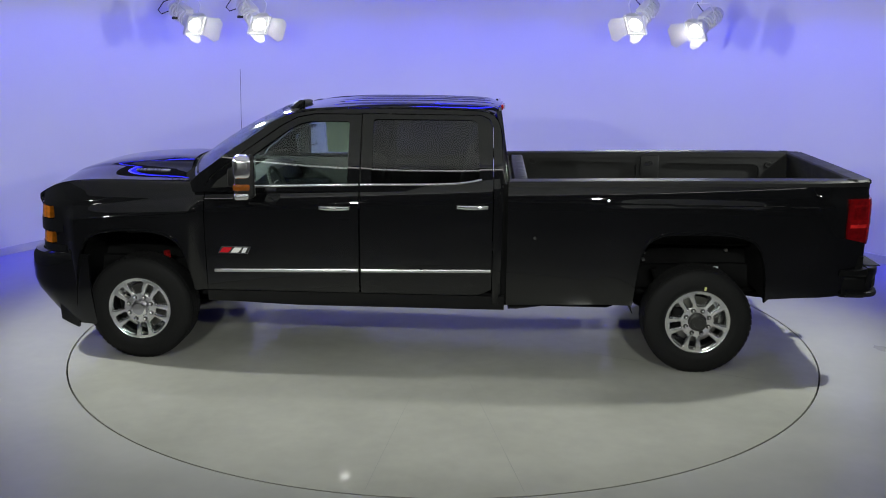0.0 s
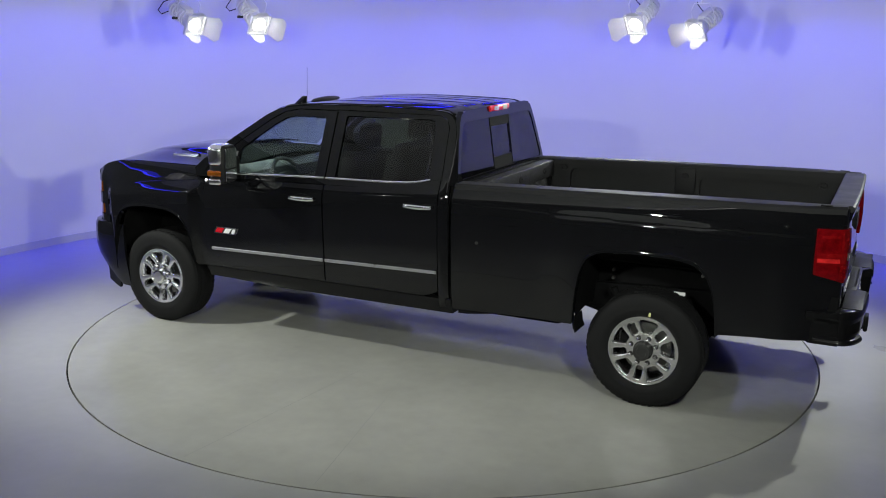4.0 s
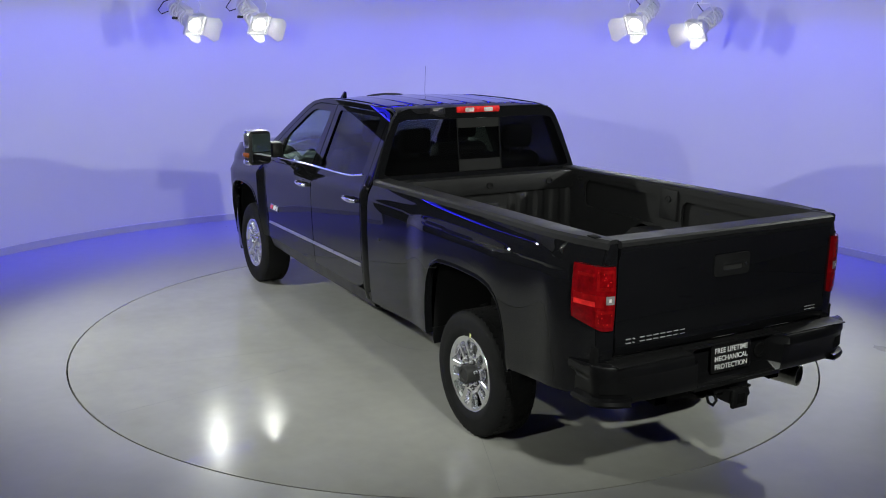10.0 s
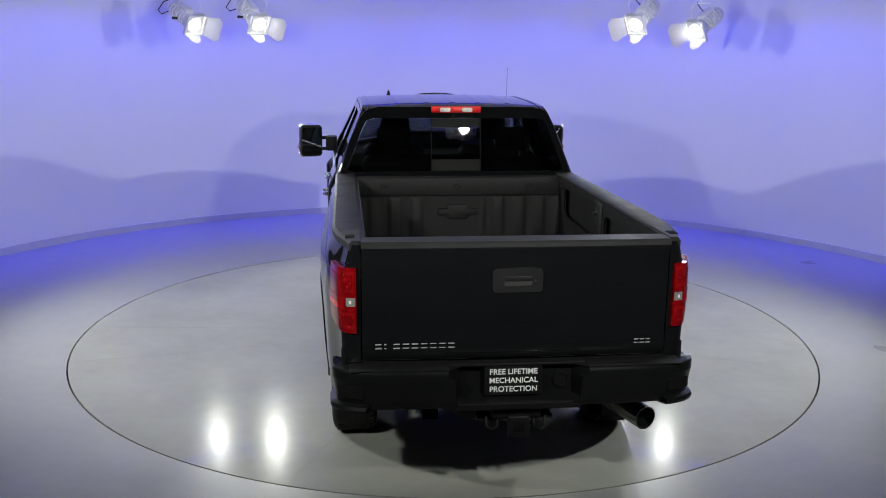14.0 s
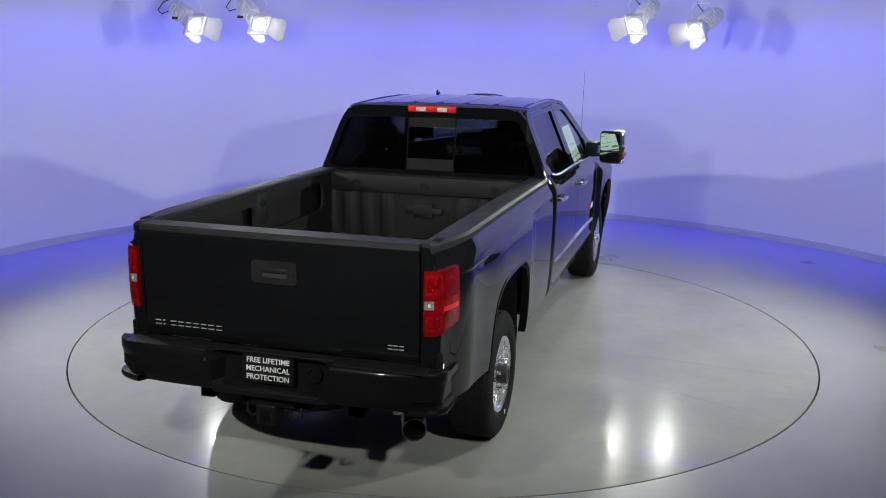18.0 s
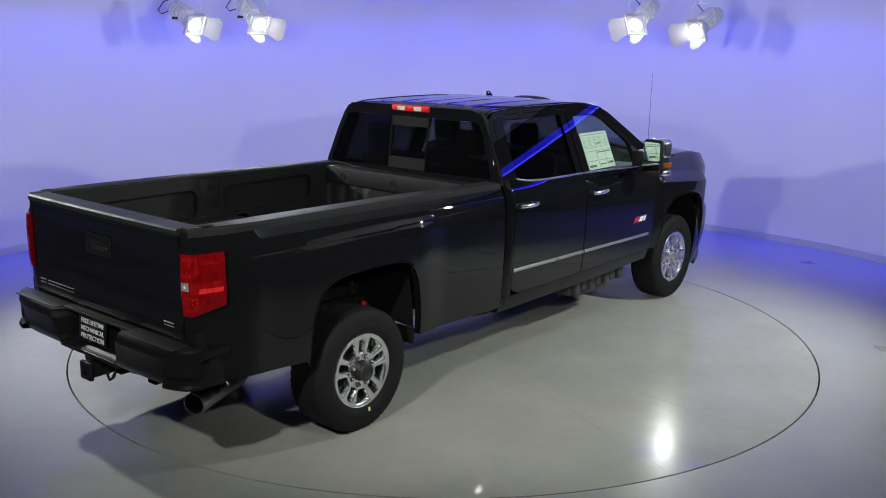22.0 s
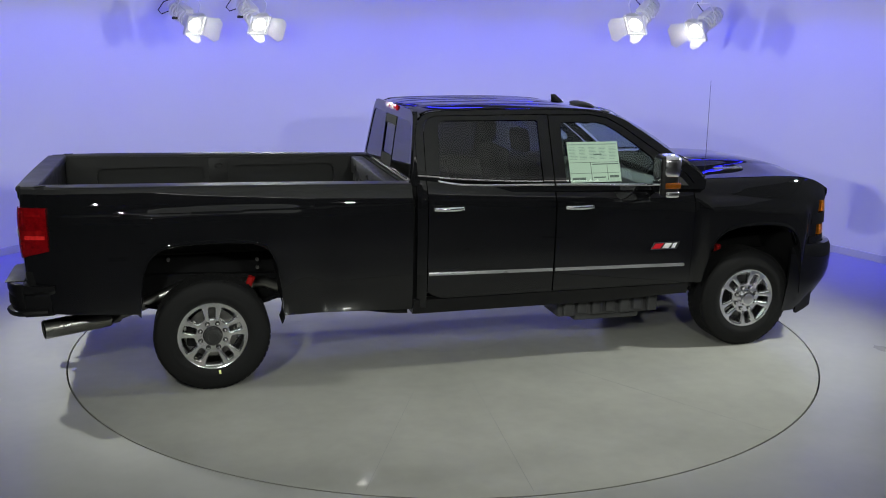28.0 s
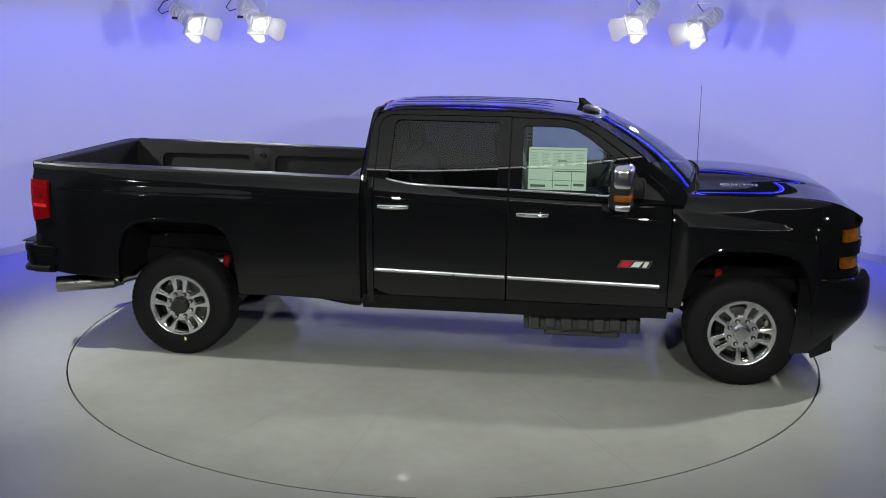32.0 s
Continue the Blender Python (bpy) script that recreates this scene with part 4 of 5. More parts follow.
    lamp = part("brake_lamp", bm, M_REDBRIGHT, TRUCK, "red high brake lamp with clear ends")
    for s in (1, -1):
        bm = bmesh.new()
        box(bm, -0.483, -0.470, s * 0.045, s * 0.125, 1.909, 1.941, 0.008)
        part("cargo_lamp", bm, M_CARGO, lamp, "clear cargo lamp")


def bed():
    # floor with ribs
    bm = bmesh.new()
    ys = np.linspace(-0.80, 0.80, 97)
    def ribbed(y):
        return 0.93 + 0.012 * step((math.cos(y * 2 * math.pi / 0.1333) + 0.35) / 0.5)
    for y0, y1, x0, x1 in ((-0.578, 0.578, -3.09, -0.64), (0.578, 0.80, -3.09, -2.44), (-0.80, -0.578, -3.09, -2.44), (0.578, 0.80, -1.44, -0.64), (-0.80, -0.578, -1.44, -0.64)):
        sheet(bm, [[(x, y, ribbed(y)) for y in np.linspace(y0, y1, max(9, int((y1 - y0) * 60)))] for x in (x0, x1)], 0.02)
    part("bed_floor", bm, M_LINER, TRUCK, "ribbed sprayed bed floor", sharp=60)
    # headboard
    bm = bmesh.new()
    rows = []
    for z in (0.93, 1.0, 1.05, 1.24, 1.27, 1.285):
        k = step((z - 0.95) / 0.07) * step((1.285 - z) / 0.03)
        rows.append([(-0.632 - 0.018 * k * step((math.cos(y * 2 * math.pi / 0.16) + 0.3) / 0.5) * (abs(y) > 0.20), y, z) for y in ys])
    sheet(bm, rows, 0.02)
    part("bed_headboard", bm, M_LINER, TRUCK, "ribbed front wall of the bed", sharp=60)
    bm = bmesh.new()
    box(bm, -0.665, -0.56, -0.81, 0.81, 1.285, 1.425, 0.012)
    rail = part("headboard_rail", bm, M_LINER, TRUCK)
    for y in (-0.56, 0.0, 0.56):
        bm = bmesh.new()
        lathe(bm, [(0.0, 0.0), (0.016, 0.0), (0.018, 0.006), (0.030, 0.006), (0.033, 0.0)], n=20, axis="z")
        bmesh.ops.transform(bm, matrix=pose(-0.666, y, 1.353) @ pose(0, 0, 0, 0, -90, 0) @ Matrix.Diagonal((0.8, 1.1, 1, 1)), verts=bm.verts)
        part("tie_down", bm, M_TRIM, rail)
    bm = bmesh.new()
    box(bm, -0.664, -0.63, -0.15, 0.15, 1.135, 1.185, 0.006)
    box(bm, -0.666, -0.63, -0.075, 0.075, 1.105, 1.215, 0.006)
    part("pressed_emblem", bm, M_LINER, TRUCK)
    for s in (1, -1):
        # inner wall with two sunken panels and a centre post
        bm = bmesh.new()
        holes = [rounded(-1.70, -0.82, 1.16, 1.37, 0.06), rounded(-2.80, -1.93, 1.16, 1.37, 0.06)]
        plate(bm, [(-3.10, 0.93), (-2.45, 0.93), (-2.43, 1.10), (-2.38, 1.135), (-1.50, 1.135), (-1.45, 1.10), (-1.43, 0.93), (-0.62, 0.93), (-0.62, 1.43), (-3.10, 1.475)], holes, lambda u, v: (u, s * (0.79 + 0.01 * step((1.2 - v) / 0.2)), v), 0.022)
        wall = part("bed_wall", bm, M_LINER, TRUCK)
        bm = bmesh.new()
        box(bm, -2.95, -0.70, s * 0.835, s * 0.85, 1.13, 1.43)
        part("bed_wall_backing", bm, M_LINER, wall)
        bm = bmesh.new()
        box(bm, -1.90, -1.73, s * 0.765, s * 0.80, 1.22, 1.44, 0.012)
        part("pocket_post", bm, M_LINER, wall)
        for x in (-0.76, -1.815, -2.88):
            bm = bmesh.new()
            lathe(bm, [(0.0, 0.004), (0.012, 0.004), (0.014, 0.010), (0.026, 0.010), (0.029, 0.0)], n=18, axis="y", centre=(0, 0, 0))
            bmesh.ops.transform(bm, matrix=Matrix.Translation((x, s * (0.765 if x == -1.815 else 0.788), 1.37)) @ Matrix.Diagonal((1.2, -s, 0.85, 1)), verts=bm.verts)
            part("tie_down", bm, M_TRIM, wall)
        # wheel house inside the bed
        bm = bmesh.new()
        rows = []
        for k in range(25):
            u = k / 24
            x = -2.44 + 1.0 * u
            z = 0.93 + 0.22 * min(1.0, math.sin(math.pi * u) * 1.9)
            rows.append([(x, s * 0.80, z), (x, s * 0.62, z), (x, s * 0.585, z - 0.03 if z > 0.97 else z), (x, s * 0.575, 0.93)])
        sheet(bm, rows)
        part("bed_wheel_house", bm, M_LINER, TRUCK)
        # rail cap
        bm = bmesh.new()
        rows = []
        for x in np.linspace(-3.14, -0.515, 40):
            z = Z_RAIL(x)
            k = step((-2.98 - x) / 0.18)
            yo = y_bed(x, z - 0.03)
            rows.append([(x, s * (yo - 0.012), z - 0.05), (x, s * (yo + 0.004), z - 0.045), (x, s * (yo + 0.004), z - 0.012), (x, s * (yo - 0.012), z + 0.003), (x, s * 0.80, z + 0.006), (x, s * 0.783, z - 0.004), (x, s * 0.783, z - 0.045)])
        sheet(bm, rows)
        for row in (rows[0], rows[-1]):
            bm.faces.new([bm.verts.new(p) for p in row])
        bmesh.ops.remove_doubles(bm, verts=bm.verts, dist=1e-5)
        cap = part("rail_cap", bm, M_CAP, TRUCK, "textured black rail cap")
        # thin dark pad standing in for the shaded hole at the rail's end
        for x in (-3.02,):
            bm = bmesh.new()
            box(bm, x - 0.035, x + 0.035, s * 0.825, s * 0.872, Z_RAIL(x) + 0.001, Z_RAIL(x) + 0.0075, 0.002)
            part("stake_hole_shade", bm, M_UNDER, cap)
        # rear corner post behind the lamp
        bm = bmesh.new()
        rows = []
        for z in (0.62, 0.8, 1.0, 1.2, 1.36, 1.42, 1.47):
            o = y_bed(-3.12, z) - 0.004
            rows.append([(-3.12, s * o, z), (-3.142, s * (o - 0.008), z), (-3.152, s * (o - 0.03), z), (-3.154, s * 0.80, z), (-3.10, s * 0.797, z)])
        sheet(bm, rows, 0.01)
        part("bed_corner_post", bm, M_PAINT, TRUCK, sharp=50)


def tail_lamps():
    for s in (1, -1):
        def shell(z0, z1, material, name, out=0.006, u0=0.0, u1=1.0, host=None, label="", whole=False):
            bm = bmesh.new()
            pl = [(-2.985, 0.935), (-3.03, 0.926), (-3.08, 0.914), (-3.12, 0.900), (-3.145, 0.880), (-3.158, 0.860), (-3.164, 0.840), (-3.166, 0.815)]
            px, py = bend([(k, p[0]) for k, p in enumerate(pl)]), bend([(k, p[1]) for k, p in enumerate(pl)])
            rows = []
            for j in range(9):
                v = j / 8
                row = []
                for k in range(25):
                    q = 7 * (u0 + (u1 - u0) * k / 24)
                    z = z0 + (z1 - z0) * v + (1 - v) * (0.050 * max(0.0, 1 - q / 4.2) if whole else 0.0)
                    bulge = 0.008 * math.sin(math.pi * min(max((z - 1.015) / 0.345, 0), 1)) + out
                    yq = max(py(q), y_bed(px(q), z)) if q < 3 else py(q)
                    row.append((px(q) - bulge * (q / 7), s * (yq + bulge * (1 - q / 7) + 0.006), z))
                rows.append(row)
            sheet(bm, rows, 0.03)
            return part(name, bm, material, host or TRUCK, label)
        lamp = shell(1.017, 1.357, M_RED, "tail_lamp", label="red tail lamp with a clear reversing lens", whole=True)
        shell(1.160, 1.205, M_CLEAR, "reversing_lens", 0.009, 0.70, 0.97, lamp, "clear reversing lens")
        shell(1.174, 1.191, M_CARGO, "reversing_bulb", 0.0097, 0.80, 0.87, lamp)
        shell(1.143, 1.206, M_REDMID, "lamp_reflector", 0.0078, 0.04, 0.66, lamp)
        shell(1.146, 1.172, M_REDBRIGHT, "lamp_reflector", 0.0088, 0.05, 0.44, lamp)
        shell(1.300, 1.316, M_REDMID, "lamp_reflector", 0.0080, 0.10, 0.40, lamp)
        for z0, z1 in ((1.232, 1.340), (1.040, 1.128)):
            shell(z0, z1, M_REDMID, "lamp_chamber", 0.0075, 0.46, 0.95, lamp)
            shell(z0 + 0.018, z1 - 0.018, M_RED, "lamp_chamber", 0.0085, 0.52, 0.90, lamp)
        # glints on the lens, painted as tiny brighter red patches at random
        rng = random.Random(7)
        for k in range(16):
            z, p0 = (1.245 if k % 2 else 1.05) + 0.085 * rng.random(), 0.46 + 0.46 * rng.random()
            d = 0.0018 + 0.0022 * rng.random()
            shell(z - d, z + d, M_REDBRIGHT, "lamp_glint", 0.0092, p0, p0 + 0.012 + 0.018 * rng.random(), lamp)
        bm = bmesh.new()
        box(bm, -3.150, -3.03, s * 0.80, s * 0.868, 1.357, 1.385, 0.010)
        part("lamp_cap", bm, M_PAINT, TRUCK)


def tailgate():
    bm = bmesh.new()
    rows = []
    zs = [0.862, 0.876, 0.92, 0.965, 0.98, 1.10, 1.25, 1.38, 1.41, 1.44, 1.462]
    dx = [0.0, 0.012, 0.016, 0.014, 0.004, 0.008, 0.010, 0.008, 0.020, 0.022, 0.016]
    for z, d in zip(zs, dx):
        rows.append([(-3.148 - d - 0.010 * (1 - (y / 0.8) ** 2), y, z) for y in np.linspace(-0.793, 0.793, 33)])
    sheet(bm, rows, 0.06)
    gate = part("tailgate", bm, M_PAINT, TRUCK, sharp=50)
    bm = bmesh.new()
    rows = []
    for y in np.linspace(-0.795, 0.795, 25):
        c = 0.010 * (1 - (y / 0.8) ** 2)
        rows.append([(-3.170 - c, y, 1.448), (-3.178 - c, y, 1.458), (-3.176 - c, y, 1.478), (-3.165 - c, y, 1.488), (-3.04, y, 1.486), (-3.03, y, 1.476), (-3.03, y, 1.44)])
    sheet(bm, rows)
    for row in (rows[0], rows[-1]):
        bm.faces.new([bm.verts.new(p) for p in row])
    bmesh.ops.remove_doubles(bm, verts=bm.verts, dist=1e-5)
    part("tailgate_cap", bm, M_CAP, gate, "textured black cap")
    bm = bmesh.new()
    box(bm, -3.08, -3.045, -0.79, 0.79, 0.93, 1.45)
    part("tailgate_inner", bm, M_LINER, gate)
    # dark filler added behind the tailgate gap, so the gap reads as shade
    bm = bmesh.new()
    box(bm, -3.142, -3.05, -0.90, 0.90, 0.78, 0.926, 0.006)
    part("gap_shade_filler", bm, M_UNDER, gate, "dark filler for the shaded gap under the tailgate")
    # handle
    bm = bmesh.new()
    plate(bm, rounded(-0.130, 0.130, 1.218, 1.342, 0.02), [rounded(-0.078, 0.070, 1.252, 1.302, 0.012)], lambda u, v: (-3.176, u, v), 0.012, (1, 0, 0))
    part("handle_bezel", bm, M_TRIM, gate, "black tailgate handle")
    bm = bmesh.new()
    box(bm, -3.1705, -3.160, -0.085, 0.08, 1.245, 1.31)
    part("handle_recess", bm, M_BLACKPART, gate)
    bm = bmesh.new()
    box(bm, -3.177, -3.168, -0.076, 0.068, 1.278, 1.303, 0.003)
    part("handle_paddle", bm, M_TRIM, gate)
    bm = bmesh.new()
    rod(bm, (-3.1785, -0.10, 1.275), (-3.170, -0.10, 1.275), 0.009, n=16)
    part("key_lock", bm, M_CHROME, gate)
    # name badges as plain bars
    def mark(y, w, h, x):
        """A small outlined badge shape: two thin bars."""
        bm = bmesh.new()
        t = 0.0045
        box(bm, x, x + 0.008, y - w, y, 0.930, 0.930 + t)
        box(bm, x, x + 0.008, y - w, y, 0.930 + h - t, 0.930 + h)
        part("badge_bar", bm, M_BADGE, gate, "silver badge bar")
    for k in range(9):
        mark(0.728 - k * 0.0468, 0.033 if k != 1 else 0.010, 0.026, -3.1735)
    for k in range(3):
        mark(-0.628 - k * 0.031, 0.024, 0.023, -3.1705)


def rear_bumper():
    def bplan(y, ext):
        return -3.155 - ext * max(0.0, 1 - (abs(y) / 0.985) ** 5) ** 0.5 + 0.0
    bm = bmesh.new()
    prof = [(0.834, 0.0, 0.93), (0.850, 0.008, 0.94), (0.851, 0.122, 0.941), (0.847, 0.137, 0.945), (0.838, 0.145, 0.948), (0.830, 0.147, 0.948), (0.80, 0.150, 0.949), (0.792, 0.148, 0.947), (0.782, 0.143, 0.945), (0.69, 0.134, 0.930), (0.652, 0.128, 0.925), (0.640, 0.120, 0.920), (0.630, 0.08, 0.915)]
    rows = []
    for z, ext, half in prof:
        row = []
        for w in np.linspace(-1, 1, 81):
            y = half * math.sin(w * math.pi / 2)
            x = -3.16 - ext * max(0.0, 1 - abs(math.sin(w * math.pi / 2)) ** 6.5) ** 0.5
            notch = step((0.335 - abs(y) + 0.25 * (z - 0.80)) / 0.03) * (z > 0.66)
            deep = -3.195 + 0.10 * (z - 0.75) - 0.052 * step((z - 0.834) / 0.012)
            row.append((x + (max(x, deep) - x) * notch, y, z))
        rows.append(row)
    sheet(bm, rows, 0.015)
    ob = part("rear_bumper", bm, M_BUMPER, TRUCK, sharp=28)
    for s in (1, -1):
        bm = side_panel(dense(-3.165, -2.965, [], 0.025), lambda x: 0.615 + 0.02 * step((x + 3.0) / 0.05), lambda x: 0.826 + 0.018 * step((-3.1 - x) / 0.06), lambda x, z: 0.918 + 0.026 * step((z - 0.76) / 0.03), s, n=12, flange=0.12)
        part("bumper_end", bm, M_BUMPER, ob)
        bm = bmesh.new()
        def around(q, ext, half):
            w = math.sin(q)
            return (-3.16 - ext * max(0.0, 1 - w ** 6.5) ** 0.5, s * half * w)
        qs = np.linspace(0.95, math.pi / 2, 18)
        rows = []
        for ext, half, z in ((0.10, 0.91, 0.632), (0.160, 0.955, 0.632), (0.165, 0.960, 0.645), (0.155, 0.952, 0.662), (0.12, 0.92, 0.676)):
            rows.append([(*around(q, ext, half), z) for q in qs] + [(-3.02, s * half, z)])
        sheet(bm, rows)
        part("bumper_foot", bm, M_BUMPER, ob)
        # dark sheet over the bumper face, for the shade in the corner step opening
        bm = bmesh.new()
        rows = [[(*around(q, 0.142 + d, 0.936 + d), z) for q in np.linspace(1.0, 1.38, 10)] for z, d in ((0.695, -0.002), (0.70, 0.003), (0.765, 0.003), (0.77, -0.002))]
        sheet(bm, rows, 0.004)
        part("step_opening_shade", bm, M_UNDER, ob)
        bm = bmesh.new()
        box(bm, -3.285, -3.165, s * 0.36, s * 0.86, 0.848, 0.8555, 0.003)
        part("step_pad", bm, M_TRIM, ob, "textured step pad")
    bm = bmesh.new()
    box(bm, -3.228, -3.165, -0.357, 0.357, 0.848, 0.8555, 0.003)
    part("step_pad", bm, M_TRIM, ob, "textured step pad")
    bm = bmesh.new()
    box(bm, -3.285, -3.17, -0.33, 0.33, 0.622, 0.662, 0.010)
    part("lower_lip", bm, M_TRIM, ob)
    bm = bmesh.new()
    lathe(bm, [(0.0, 0.0), (0.030, 0.0), (0.034, 0.008), (0.042, 0.008), (0.046, 0.0)], n=24, axis="z")
    bmesh.ops.transform(bm, matrix=pose(-3.205, -0.235, 0.755, 0, -90, 0), verts=bm.verts)
    part("trailer_socket", bm, M_UNDER, ob)
    # dealer plate with its printed words
    bm = bmesh.new()
    plate(bm, rounded(-0.152, 0.152, -0.077, 0.077, 0.012), [], lambda u, v: (0, u, v), 0.003)
    bmesh.ops.transform(bm, matrix=pose(-3.2335, 0.02, 0.766, 0, 4, 0), verts=bm.verts)
    pl = part("dealer_plate", bm, M_PLATE, ob, "black plate with white words")
    base = pose(-3.2370, 0.02, 0.766, 0, 4, 0) @ Matrix(((0, 0, -1, 0), (-1, 0, 0, 0), (0, 1, 0, 0), (0, 0, 0, 1)))
    for line, dz in (("FREE LIFETIME", 0.046), ("MECHANICAL", 0.0), ("PROTECTION", -0.046)):
        words("plate_line", line, 0.0405, base @ Matrix.Translation((0, dz, 0)), M_WHITE, pl)
    # tow hitch
    bm = bmesh.new()
    box(bm, -3.30, -2.9, -0.042, 0.042, 0.50, 0.585, 0.006)
    box(bm, -3.315, -3.285, -0.058, 0.058, 0.485, 0.60, 0.012, 3)
    box(bm, -3.24, -3.10, -0.13, 0.13, 0.56, 0.63, 0.01)
    rod(bm, (-3.06, -0.50, 0.60), (-3.06, 0.50, 0.60), 0.045, n=16)
    for y in (-0.125, 0.125):
        tube(bm, [(-3.20, y - 0.03, 0.565), (-3.225, y - 0.03, 0.515), (-3.23, y, 0.495), (-3.225, y + 0.03, 0.515), (-3.20, y + 0.03, 0.565)], 0.009, 8)
    box(bm, -3.20, -3.02, -0.20, 0.20, 0.535, 0.552, 0.004)
    hitch = part("tow_hitch", bm, M_TRIM, TRUCK, "black tow hitch receiver")
    # solid dark block in place of the shaded hollow of the receiver
    bm = bmesh.new()
    box(bm, -3.3165, -3.25, -0.030, 0.030, 0.513, 0.572, 0.004)
    part("receiver_shade_block", bm, M_UNDER, hitch)
    bm = bmesh.new()
    rod(bm, (-3.20, -0.075, 0.542), (-3.20, 0.075, 0.542), 0.009, n=10)
    part("hitch_pin", bm, M_STEEL, hitch)


def mirrors():
    for s in (1, -1):
        lean = pose(1.41, s * 1.08, 0) @ pose(0, 0, 0, 0, 0, s * 12.0) @ pose(-1.41, -s * 1.08, 0)

        def turned(bm):
            bmesh.ops.transform(bm, matrix=lean, verts=bm.verts)
            return bm
        bm = bmesh.new()
        box(bm, 1.335, 1.478, s * 1.075, s * 1.288, 1.332, 1.632, 0.036, 4)
        for v in bm.verts:
            if v.co.x > 1.44:
                v.co.z += -0.012 if v.co.z > 1.5 else 0.012
        head = part("mirror", turned(bm), M_TRIM, TRUCK, "trailering mirror with a chrome cap")
        bm = bmesh.new()
        box(bm, 1.352, 1.490, s * 1.090, s * 1.300, 1.468, 1.640, 0.046, 5)
        part("mirror_cap", turned(bm), M_CHROME, head, "chrome mirror cap")
        bm = bmesh.new()
        box(bm, 1.375, 1.486, s * 1.11, s * 1.297, 1.325, 1.378, 0.022, 3)
        part("mirror_cap", turned(bm), M_CHROME, head, "chrome lower cap")
        bm = bmesh.new()
        box(bm, 1.370, 1.490, s * 1.15, s * 1.299, 1.392, 1.442, 0.016, 3)
        part("turn_signal", turned(bm), M_AMBERDARK, head, "amber turn signal lens")
        for z0, z1 in ((1.452, 1.610), (1.352, 1.440)):
            bm = bmesh.new()
            plate(bm, rounded(s * 1.184 - 0.092, s * 1.184 + 0.092, z0, z1, 0.02), [], lambda u, v: (1.333, u, v), 0.004)
            part("mirror_glass", turned(bm), M_MIRROR, head, "mirror glass")
        for z in (1.50, 1.395):
            bm = bmesh.new()
            tube(bm, [(1.44, s * 1.09, z), (1.46, s * 1.02, z)], 0.017, 12)
            part("mirror_arm", bm, M_TRIM, head)
        bm = bmesh.new()
        box(bm, 1.41, 1.56, s * 0.925, s * 1.035, 1.375, 1.515, 0.02)
        part("mirror_bracket", bm, M_TRIM, head)


MESHES = {}


